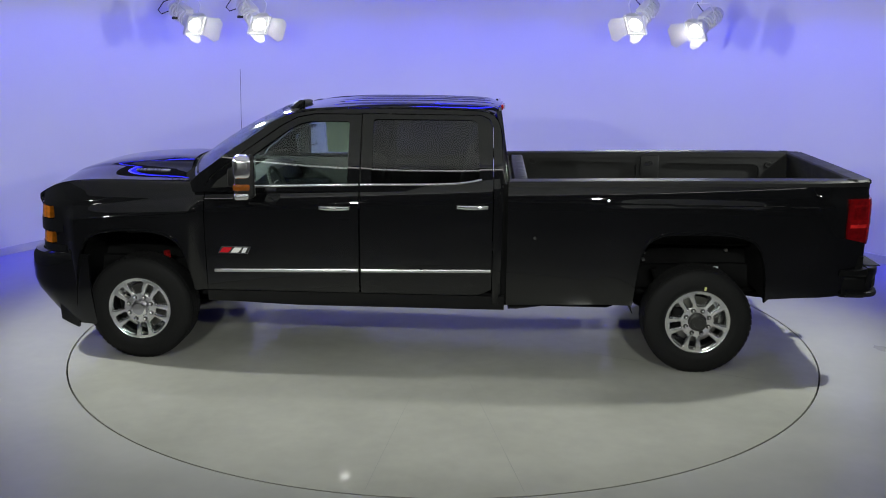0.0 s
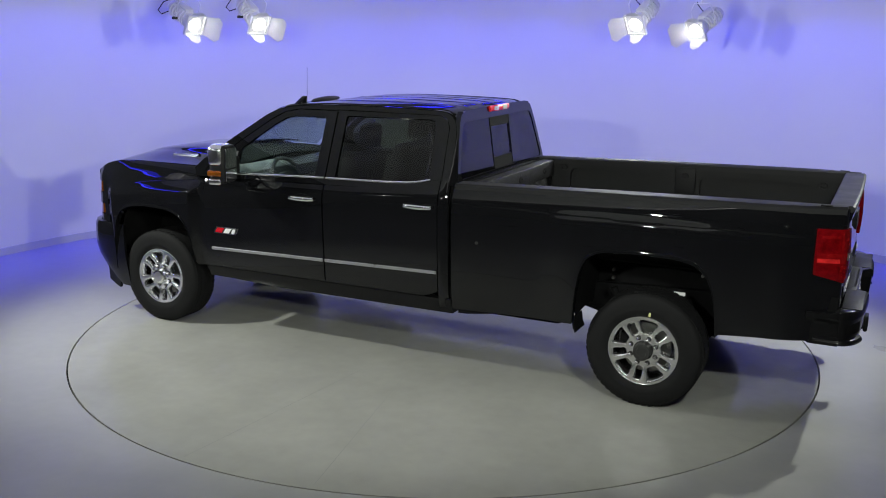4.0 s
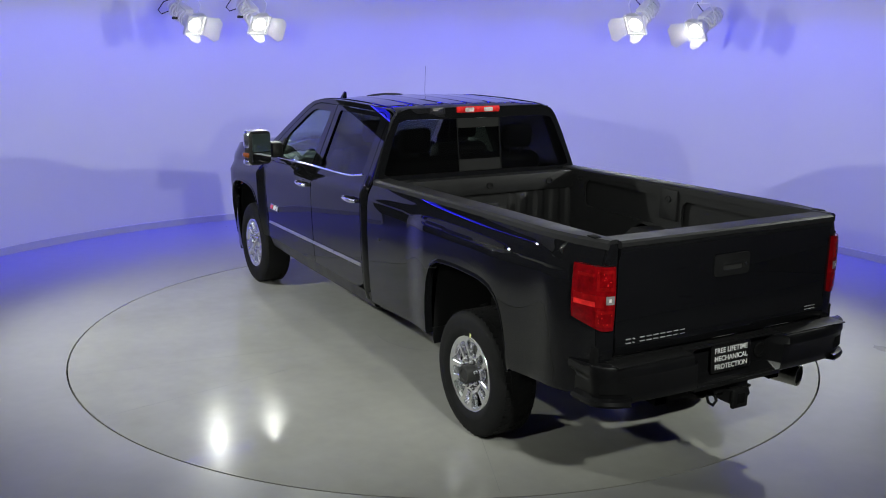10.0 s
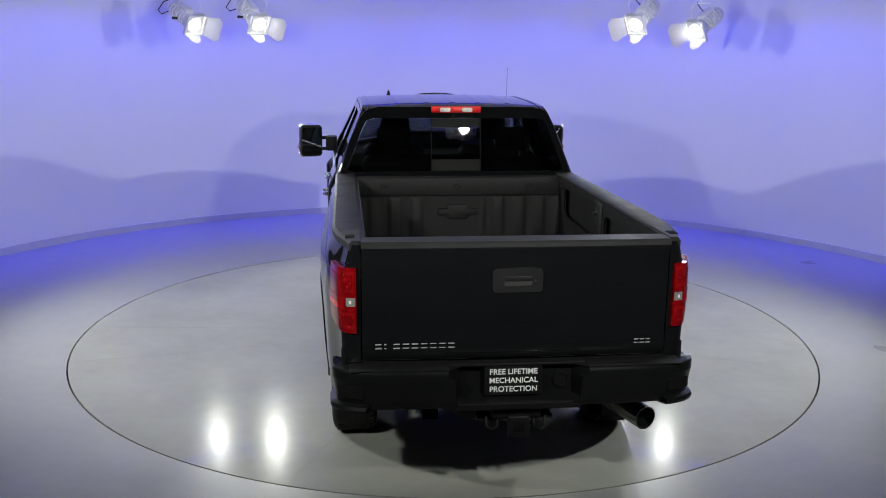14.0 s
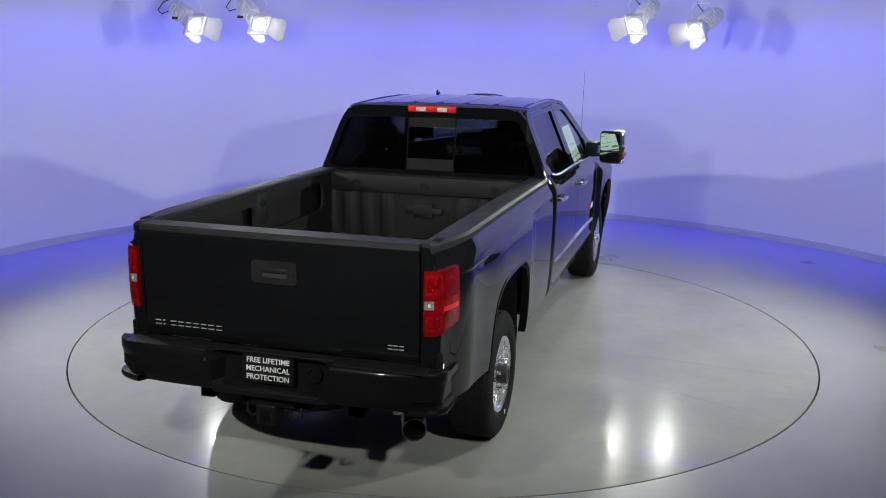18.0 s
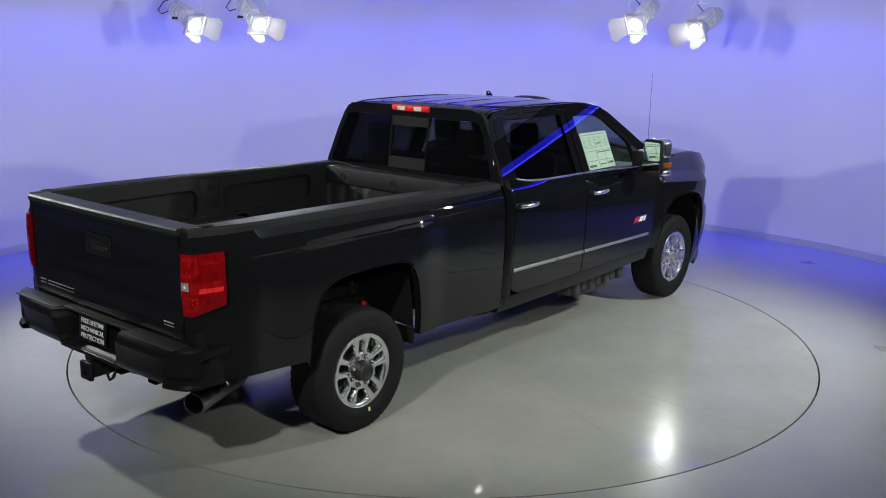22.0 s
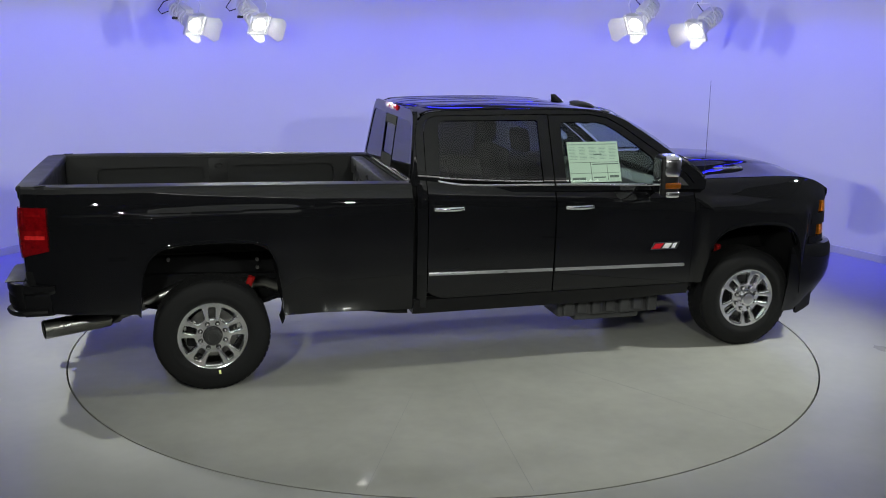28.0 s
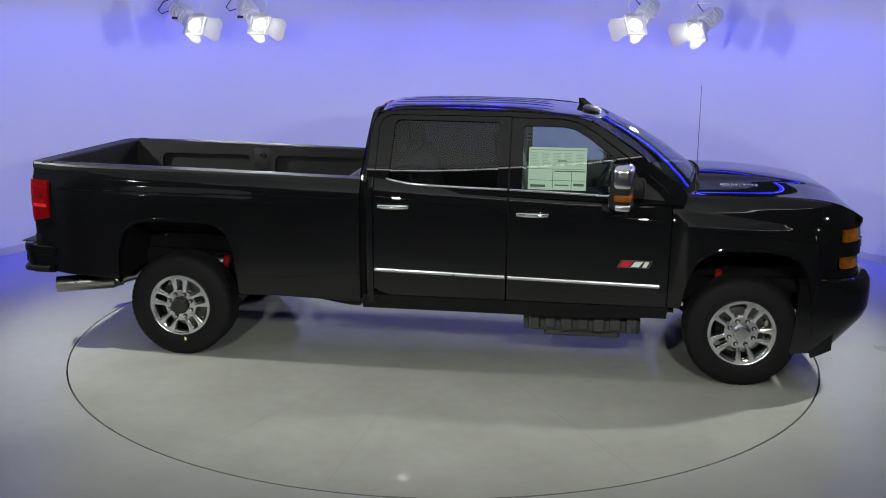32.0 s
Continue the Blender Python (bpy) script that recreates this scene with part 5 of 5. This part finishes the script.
def wheel(x, s, front, turn):
    root = new("wheel")
    root.parent = TRUCK
    root.matrix_basis = pose(x, s * 0.955, WHEEL_Z, 0, 0, 0 if s > 0 else 180)
    tagged(root, "polished eight-lug wheel with an all-terrain tyre")

    def add(name, build, material, label="", sharp=32.0):
        if name not in MESHES:
            bm = bmesh.new()
            build(bm)
            MESHES[name] = mesh_of(name, bm, material, sharp)
        ob = new(name.split("|")[0], MESHES[name])
        ob.parent = root
        if name == "rim":
            ob.matrix_basis = Matrix.Diagonal((1.035, 1.0, 1.035, 1.0))
        if name == "spokes":
            ob.matrix_basis = Matrix.Rotation(-radians(turn), 4, "Y") @ Matrix.Diagonal((1.035, 1.0, 1.035, 1.0))
        if label:
            tagged(ob, label)
        return ob

    def tyre(bm):
        R = TYRE_R
        prof = [(0.228, -0.235), (0.245, -0.248), (0.27, -0.262), (0.315, -0.272), (0.355, -0.268), (0.385, -0.256), (R - 0.006, -0.236), (R - 0.002, -0.20), (R, -0.13), (R - 0.002, -0.06),
                (R - 0.006, -0.026), (0.388, -0.012), (0.378, -0.004), (0.355, 0.004), (0.318, 0.010), (0.305, 0.0085), (0.30, 0.010), (0.27, 0.004), (0.248, -0.010), (0.236, -0.020), (0.228, -0.028), (0.222, -0.05)]
        lathe(bm, prof, 72)
    def tread(bm):
        R = TYRE_R
        for k in range(54):
            a = 2 * math.pi * k / 54
            for h, w, da in ((-0.038, 0.026, 0.0), (-0.083, 0.034, 0.5), (-0.131, 0.030, 0.0), (-0.179, 0.034, 0.5), (-0.224, 0.026, 0.0)):
                b = a + da * 2 * math.pi / 54
                m = Matrix.Rotation(-b, 4, "Y") @ Matrix.Translation((R - 0.002, h, 0)) @ Matrix.Rotation(radians(14 * (1 if da else -1)), 4, "X")
                bmesh.ops.create_cube(bm, size=1.0, matrix=m @ Matrix.Diagonal((0.005, w, 0.036, 1)))
    add("tyre", tyre, M_TYRE, "black all-terrain tyre")
    tagged(add("tread", tread, M_TYRE), kind="stuff")

    def barrel(bm):
        lathe(bm, [(0.150, -0.20), (0.205, -0.20), (0.222, -0.23), (0.232, -0.235), (0.226, -0.225), (0.207, -0.18), (0.207, -0.06), (0.222, -0.035), (0.235, -0.018), (0.238, -0.012), (0.234, -0.007), (0.228, -0.010), (0.219, -0.020), (0.210, -0.05), (0.200, -0.12), (0.200, -0.19), (0.05, -0.19)], 72)
    add("rim", barrel, M_RIM, "polished metal rim", 40)

    def face(bm):
        """Hub disc, and a sheet of spokes in five pairs: a narrow slot inside each pair, a wide window between the pairs."""
        lathe(bm, [(0.060, -0.06), (0.060, -0.024), (0.066, -0.019), (0.108, -0.019), (0.116, -0.026), (0.116, -0.07)], 48)
        nr = 24
        for k in range(5):
            rows = []
            for i in range(nr + 1):
                r = 0.098 + (0.230 - 0.098) * i / nr
                rows.append([(r, 2 * math.pi * (k + j / 60) / 5) for j in range(61)])

            def cut(r, q):
                """Depth in a window: below zero on the metal."""
                q = (q * 5 / (2 * math.pi)) % 1.0
                slot = min(q, 1 - q) * 2 * math.pi / 5 * r
                wide = abs(q - 0.5) * 2 * math.pi / 5 * r
                half_slot = 0.0185 + 0.03 * (r - 0.13)
                end = min(r - 0.119, 0.196 - r)
                a1 = min(half_slot - slot, end, (half_slot - slot + end) * 0.75 - 0.0045)
                side = 2 * math.pi / 10 * r - half_slot - 0.036 - 0.20 * (r - 0.13)
                end = min(0.205 - r, r - 0.126)
                a2 = min(side - wide, end, (side - wide + end) * 0.75 - 0.0035)
                return max(a1, a2)
            vs = []
            for row in rows:
                line = []
                for r, q in row:
                    c = cut(r, q) + 0.004
                    u = (r - 0.098) / 0.132
                    top = -0.021 + 0.012 * u + 0.003 * math.sin(math.pi * u)
                    edge = min(max((c + 0.009) / 0.009, 0.0), 1.0)
                    y = top - 0.007 * edge * edge - (0.034 if c > 0.0015 else 0.0)
                    line.append((bm.verts.new((r * math.cos(q), y, r * math.sin(q))), c))
                vs.append(line)
            for i in range(nr):
                for j in range(60):
                    quad = (vs[i][j], vs[i][j + 1], vs[i + 1][j + 1], vs[i + 1][j])
                    if min(c for _, c in quad) < 0.0015:
                        bm.faces.new([v for v, _ in quad])
        bmesh.ops.remove_doubles(bm, verts=bm.verts, dist=1e-5)
    add("spokes", face, M_RIM, "five pairs of polished spokes", 38)
    for k in range(8):
        a = 2 * math.pi * (k + 0.5) / 8

        def nut(bm):
            rod(bm, (0.092 * math.cos(a), -0.03, 0.092 * math.sin(a)), (0.092 * math.cos(a), 0.004, 0.092 * math.sin(a)), 0.0120, 0.0108, 6)
            rod(bm, (0.092 * math.cos(a), 0.004, 0.092 * math.sin(a)), (0.092 * math.cos(a), 0.010, 0.092 * math.sin(a)), 0.0108, 0.004, 12)

        # black disc under the nut, put in for the shade around it
        def shade_disc(bm):
            rod(bm, (0.092 * math.cos(a), -0.03, 0.092 * math.sin(a)), (0.092 * math.cos(a), -0.0180, 0.092 * math.sin(a)), 0.0178, n=16)
        add("lug_nut|%d" % k, nut, M_CHROME)
        add("nut_pocket|%d" % k, shade_disc, M_BLACKPART)

    def rotor(bm):
        lathe(bm, [(0.06, -0.10), (0.175, -0.10), (0.175, -0.125), (0.06, -0.125)], 48)
    add("brake_disc", rotor, M_STEEL, "grey brake disc")

    def caliper(bm):
        box(bm, 0.10, 0.18, -0.15, -0.075, -0.09, 0.09, 0.015)
    add("brake_caliper", caliper, M_UNDER)
    if front:
        add("hub_cap|f", lambda bm: lathe(bm, [(0.062, -0.04), (0.062, 0.012), (0.058, 0.020), (0.040, 0.026), (0.0, 0.028)], 40), M_RIM, "bright hub cap")
        add("hub_emblem", lambda bm: lathe(bm, [(0.045, 0.0225), (0.044, 0.0275), (0.0, 0.0305)], 32), M_SATIN, "plain silver hub emblem")
    else:
        add("hub_cap|r", lambda bm: lathe(bm, [(0.060, -0.04), (0.060, 0.028), (0.055, 0.034), (0.036, 0.036), (0.034, 0.030), (0.0, 0.030)], 40), M_BLACKPART, "black hub cap")
    def dot(bm):
        box(bm, -0.008, 0.008, 0.0085, 0.0115, -0.268 - 0.014, -0.268 + 0.014, 0.002)
        if not front:
            bmesh.ops.rotate(bm, cent=(0, 0, 0), matrix=Matrix.Rotation(radians(172 if s > 0 else 8), 3, "Y"), verts=bm.verts)
    if not front:
        add("paint_dot|%d" % s, dot, M_YELLOW, "yellow paint dot")


def underbody():
    for s in (1, -1):
        bm = bmesh.new()
        rows = []
        for x, z in ((3.05, 0.62), (2.6, 0.62), (1.9, 0.60), (1.5, 0.52), (-0.6, 0.52), (-1.3, 0.62), (-2.3, 0.66), (-3.15, 0.62)):
            rows.append([(x, s * 0.40, z - 0.09), (x, s * 0.48, z - 0.09), (x, s * 0.48, z + 0.09), (x, s * 0.40, z + 0.09), (x, s * 0.40, z - 0.09)])
        sheet(bm, rows)
        part("frame_rail", bm, M_UNDER, TRUCK)
        # leaf springs
        bm = bmesh.new()
        for k in range(3):
            path = [(-1.955 + (0.72 - 0.14 * k) * u, s * 0.53, 0.50 - 0.016 * k + 0.10 * u * u * (1 - 0.22 * k)) for u in np.linspace(-1, 1, 9)]
            rows = [[(x, y - 0.035, z), (x, y + 0.035, z), (x, y + 0.035, z + 0.012), (x, y - 0.035, z + 0.012), (x, y - 0.035, z)] for x, y, z in path]
            sheet(bm, rows)
        part("leaf_spring", bm, M_UNDER, TRUCK)
        # shock absorbers, red
        for a, b in (((-1.655, 0.66, 0.745), (-1.80, 0.60, 0.36)), ((2.15, 0.72, 0.808), (2.16, 0.64, 0.40))):
            bm = bmesh.new()
            p, q = Vector((a[0], s * a[1], a[2])), Vector((b[0], s * b[1], b[2]))
            rod(bm, p, p.lerp(q, 0.22), 0.026, n=16)
            shock = part("shock_absorber", bm, M_UNDER if s > 0 and a[0] < 0 else M_REDPART, TRUCK, "" if s > 0 and a[0] < 0 else "red shock absorber")
            bm = bmesh.new()
            rod(bm, p.lerp(q, 0.2), q, 0.014, n=12)
            part("shock_rod", bm, M_UNDER, shock)
        # splash flap behind the front of the rear wheel opening
        bm = bmesh.new()
        rows = [[(-1.445, s * y, 0.56), (-1.455, s * y, 0.49), (-1.47, s * y, 0.455)] for y in (0.72, 0.82, 0.93)]
        sheet(bm, rows, 0.008)
        part("splash_flap", bm, M_TRIM, TRUCK)
        # bolts that show in the rear wheel house
        for x, z in ((-1.60, 0.83), (-1.60, 0.77), (-2.24, 0.86)):
            bm = bmesh.new()
            rod(bm, (x, s * 0.46, z), (x, s * 0.50, z), 0.012, n=10)
            part("bolt", bm, M_STEEL, TRUCK)
        if s > 0:
            # small white block inside the left rear wheel house
            bm = bmesh.new()
            box(bm, -2.155, -2.075, 0.625, 0.636, 0.735, 0.762, 0.004)
            part("white_block", bm, M_WHITE, TRUCK, "small white block")
        if s < 0:
            bm = bmesh.new()
            box(bm, 1.835, 1.885, -0.905, -0.90, 0.575, 0.605, 0.002, m=None)
            part("white_label", bm, M_WHITE, TRUCK, "small white label")
        # coil of hose above the front wheel
        bm = bmesh.new()
        tube(bm, [(2.10 + 0.006 * k, s * (0.72 + 0.012 * math.cos(k * 1.6)), 0.965 + 0.014 * math.sin(k * 1.6)) for k in range(60)], 0.004, 6)
        part("hose_coil", bm, M_STEEL, TRUCK, "coiled grey hose")
    for x, z in ((WX_F, WHEEL_Z), (WX_R, WHEEL_Z)):
        bm = bmesh.new()
        rod(bm, (x, -0.75, z), (x, 0.75, z), 0.055, n=18)
        bmesh.ops.create_uvsphere(bm, u_segments=20, v_segments=12, radius=0.17, matrix=Matrix.Translation((x, 0.0 if x < 0 else -0.25, z)))
        part("axle", bm, M_UNDER, TRUCK)
    bm = bmesh.new()
    lathe(bm, [(0.20, 0.46), (0.24, 0.445), (0.31, 0.435), (0.36, 0.45), (0.385, 0.49), (0.388, 0.62), (0.37, 0.67), (0.31, 0.69), (0.22, 0.68)], 48, axis="z", centre=(-2.66, 0.02, 0))
    spare = part("spare_tyre", bm, M_TYRE, TRUCK, "black spare tyre slung under the bed")
    bm = bmesh.new()
    lathe(bm, [(0.0, 0.50), (0.06, 0.50), (0.07, 0.53), (0.17, 0.54), (0.205, 0.47)], 40, axis="z", centre=(-2.66, 0.02, 0))
    bmesh.ops.remove_doubles(bm, verts=bm.verts, dist=1e-5)
    part("spare_rim", bm, M_UNDER, spare)
    bm = bmesh.new()
    rod(bm, (WX_R, 0, 0.42), (1.2, 0, 0.52), 0.055, n=16)
    part("drive_shaft", bm, M_UNDER, TRUCK)
    bm = bmesh.new()
    box(bm, 1.0, 2.7, -0.35, 0.35, 0.42, 1.25, 0.05)
    part("engine_block", bm, M_UNDER, TRUCK)
    bm = bmesh.new()
    box(bm, -1.35, 0.5, 0.48, 0.85, 0.455, 0.70, 0.06)
    part("fuel_tank", bm, M_UNDER, TRUCK)
    bm = bmesh.new()
    box(bm, -0.49, 1.82, -0.90, 0.90, 0.52, 0.58)
    part("cab_floor", bm, M_UNDER, TRUCK)
    bm = bmesh.new()
    box(bm, 1.74, 1.80, -0.90, 0.90, 0.58, 1.36)
    part("firewall", bm, M_UNDER, TRUCK)
    bm = bmesh.new()
    box(bm, -3.12, -0.55, -0.42, 0.42, 0.885, 0.915)
    part("bed_underside", bm, M_UNDER, TRUCK)
    # ribbed fluid tank under the passenger door
    bm = bmesh.new()
    box(bm, 0.72, 1.60, -0.77, -0.45, 0.295, 0.45, 0.02)
    box(bm, 0.88, 1.45, -0.74, -0.45, 0.245, 0.31, 0.02)
    tank = part("fluid_tank", bm, M_TANK, TRUCK, "ribbed dark plastic fluid tank")
    for k in range(7):
        x = 0.76 + 0.122 * k
        bm = bmesh.new()
        box(bm, x, x + 0.084, -0.815 + 0.012 * (k % 2), -0.74, 0.310 + 0.012 * (k % 2), 0.452, 0.014, 3)
        part("tank_rib", bm, M_TANK, tank)
    # exhaust
    bm = bmesh.new()
    tube(bm, [(0.6, -0.38, 0.45), (-1.2, -0.45, 0.48), (-1.55, -0.50, 0.66), (-2.15, -0.50, 0.66), (-2.42, -0.52, 0.55), (-2.66, -0.575, 0.482)], 0.045, 16)
    pipe = part("exhaust_pipe", bm, M_STEEL, TRUCK)
    bm = bmesh.new()
    rings = []
    a, b = Vector((-2.60, -0.565, 0.487)), Vector((-3.086, -0.745, 0.467))
    d = (b - a).normalized()
    q = d.to_track_quat("Z", "Y").to_matrix()
    for t, r in ((0, 0.05), (0.10, 0.052), (0.14, 0.066), (1.0, 0.066), (1.0, 0.060), (0.75, 0.060)):
        rings.append([a.lerp(b, t) + q @ Vector((r * math.cos(k * math.pi / 12), r * math.sin(k * math.pi / 12), 0)) for k in range(25)])
    sheet(bm, rings)
    bm.faces.new([bm.verts.new(p) for p in rings[-1][:-1]])
    part("exhaust_tip", bm, M_STEEL, pipe, "brushed steel exhaust tip")
    # solid dark plug standing in for the shade inside the tip
    bm = bmesh.new()
    rod(bm, a.lerp(b, 0.76), a.lerp(b, 0.975), 0.0592, n=24)
    part("exhaust_shade_plug", bm, M_UNDER, pipe, "dark plug for the shaded inside of the exhaust tip")


def interior():
    def seat(x, y, w, rear=False):
        root = new("seat")
        root.parent = TRUCK
        root.matrix_basis = pose(x, y, 0.58)
        tagged(root, "dark leather seat")
        bm = bmesh.new()
        box(bm, -0.26, 0.28, -w / 2, w / 2, 0.12, 0.36, 0.06, 3)
        part("cushion", bm, M_SEAT, root)
        bm = bmesh.new()
        box(bm, -0.07, 0.09, -w / 2, w / 2, 0.0, 0.68, 0.06, 3, pose(-0.24, 0, 0.30, 0, -14, 0))
        part("backrest", bm, M_SEAT, root)
        for yy in ((0,) if not rear else (-w * 0.33, w * 0.33)):
            bm = bmesh.new()
            box(bm, -0.05, 0.05, yy - 0.13, yy + 0.13, 0.0, 0.19, 0.04, 3, pose(-0.42, 0, 1.01, 0, -8, 0))
            for o in (-0.05, 0.05):
                rod(bm, (-0.41, yy + o, 0.95), (-0.42, yy + o, 1.03), 0.007, n=8)
            part("headrest", bm, M_SEAT, root)
    seat(0.92, 0.42, 0.54)
    seat(0.92, -0.42, 0.54)
    seat(0.13, 0.0, 1.44, True)
    bm = bmesh.new()
    rows = []
    for x, z in ((1.45, 0.75), (1.42, 1.0), (1.40, 1.22), (1.46, 1.33), (1.60, 1.37), (1.84, 1.36), (1.86, 1.0)):
        rows.append([(x + 0.02 * math.cos(y * 3), y, z + 0.02 * (abs(y - 0.42) < 0.3) * (1.2 < z)) for y in np.linspace(-0.86, 0.86, 25)])
    sheet(bm, rows, 0.02)
    part("dashboard", bm, M_DASH, TRUCK)
    bm = bmesh.new()
    box(bm, 0.55, 1.5, -0.14, 0.14, 0.58, 0.98, 0.03)
    part("centre_console", bm, M_DASH, TRUCK)
    bm = bmesh.new()
    n = 40
    m = pose(1.30, 0.42, 1.27, 0, -65, 0)
    ring = [[m @ Vector(((0.19 + 0.016 * math.cos(b)) * math.cos(a), (0.19 + 0.016 * math.cos(b)) * math.sin(a), 0.016 * math.sin(b))) for b in [2 * math.pi * j / 10 for j in range(11)]] for a in [2 * math.pi * k / n for k in range(n + 1)]]
    sheet(bm, ring)
    box(bm, -0.07, 0.07, -0.08, 0.08, -0.04, 0.01, 0.02, 2, m)
    box(bm, -0.02, 0.02, -0.18, 0.18, -0.015, 0.005, 0.005, 1, m)
    rod(bm, (1.30, 0.42, 1.26), (1.50, 0.42, 1.15), 0.03, n=12)
    part("steering_wheel", bm, M_DASH, TRUCK)
    bm = bmesh.new()
    box(bm, 1.19, 1.215, -0.13, 0.13, 1.76, 1.83, 0.015)
    rod(bm, (1.21, 0, 1.82), (1.25, 0, 1.88), 0.012, n=8)
    part("rear_view_mirror", bm, M_BLACKPART, TRUCK)
    for s in (1, -1):
        bm = bmesh.new()
        box(bm, -0.40, 1.70, s * 0.86, s * 0.90, 0.60, 1.36, 0.01)
        part("door_lining", bm, M_DASH, TRUCK)
    # price sheet in the passenger window
    def on_glass(u, v, off):
        return (u, -(y_up(v) + off), v)
    x0, x1, z0, z1 = 0.728, 1.146, 1.405, 1.698
    bm = bmesh.new()
    plate(bm, [(x0, z0), (x1, z0), (x1, z1), (x0, z1)], [], lambda u, v: on_glass(u, v, -0.0195), 0.0012)
    sticker = part("window_sticker", bm, M_STICKER, TRUCK, "pale green printed price sheet in the window")
    rng = random.Random(4)

    def ink(u0, u1, v0, v1, material):
        bm = bmesh.new()
        plate(bm, [(u0, v0), (u1, v0), (u1, v1), (u0, v1)], [], lambda u, v: on_glass(u, v, -0.0182), 0.0006)
        part("print_bar", bm, material, sticker)
    w, h = x1 - x0, z1 - z0
    for c in range(5):
        for r in range(9):
            a = x0 + w * (0.03 + 0.195 * c)
            ink(a, a + w * (0.10 + 0.06 * rng.random()), z1 - h * (0.13 + 0.036 * r) - 0.0035, z1 - h * (0.13 + 0.036 * r), M_INKPALE)
    ink(x0 + w * 0.02, x0 + w * 0.98, z1 - h * 0.075, z1 - h * 0.05, M_INKPALE)
    ink(x0 + w * 0.50, x0 + w * 0.66, z1 - h * 0.33, z1 - h * 0.30, M_INK)
    ink(x0 + w * 0.02, x0 + w * 0.98, z1 - h * 0.515, z1 - h * 0.505, M_INK)
    ink(x0 + w * 0.45, x0 + w * 0.98, z1 - h * 0.57, z1 - h * 0.545, M_INK)
    ink(x0 + w * 0.42, x0 + w * 0.43, z0 + h * 0.05, z1 - h * 0.5, M_INK)
    ink(x0 + w * 0.74, x0 + w * 0.75, z0 + h * 0.05, z1 - h * 0.57, M_INK)
    ink(x0 + w * 0.02, x0 + w * 0.98, z0 + h * 0.22, z0 + h * 0.23, M_INK)
    ink(x0 + w * 0.04, x0 + w * 0.30, z0 + h * 0.06, z0 + h * 0.12, M_INK)
    ink(x0 + w * 0.46, x0 + w * 0.70, z0 + h * 0.10, z0 + h * 0.13, M_INK)
    ink(x0 + w * 0.78, x0 + w * 0.96, z0 + h * 0.10, z0 + h * 0.16, M_INK)


body_sides()
doors()
roof()
windscreen()
hood()
front_end()
cab_back()
bed()
tail_lamps()
tailgate()
rear_bumper()
mirrors()
for wx, fr in ((WX_F, True), (WX_R, False)):
    for sd in (1, -1):
        wheel(wx, sd, fr, (118 if sd > 0 else 115) if fr else (134 if sd > 0 else 90))
underbody()
interior()


def motions():
    """The turntable and the truck on it turn together at an even pace."""
    walk(DISC, [(t, pose(0, 0, 0, 0, 0, a)) for t, a in TURNS])
    rows = []
    for t, a in TURNS:
        p = Matrix.Rotation(radians(a), 4, "Z") @ Vector((0, TRUCK_SHIFT, 0))
        rows.append((t, pose(p.x, p.y, 0.0, 0, 0, a)))
    walk(TRUCK, rows)


motions()
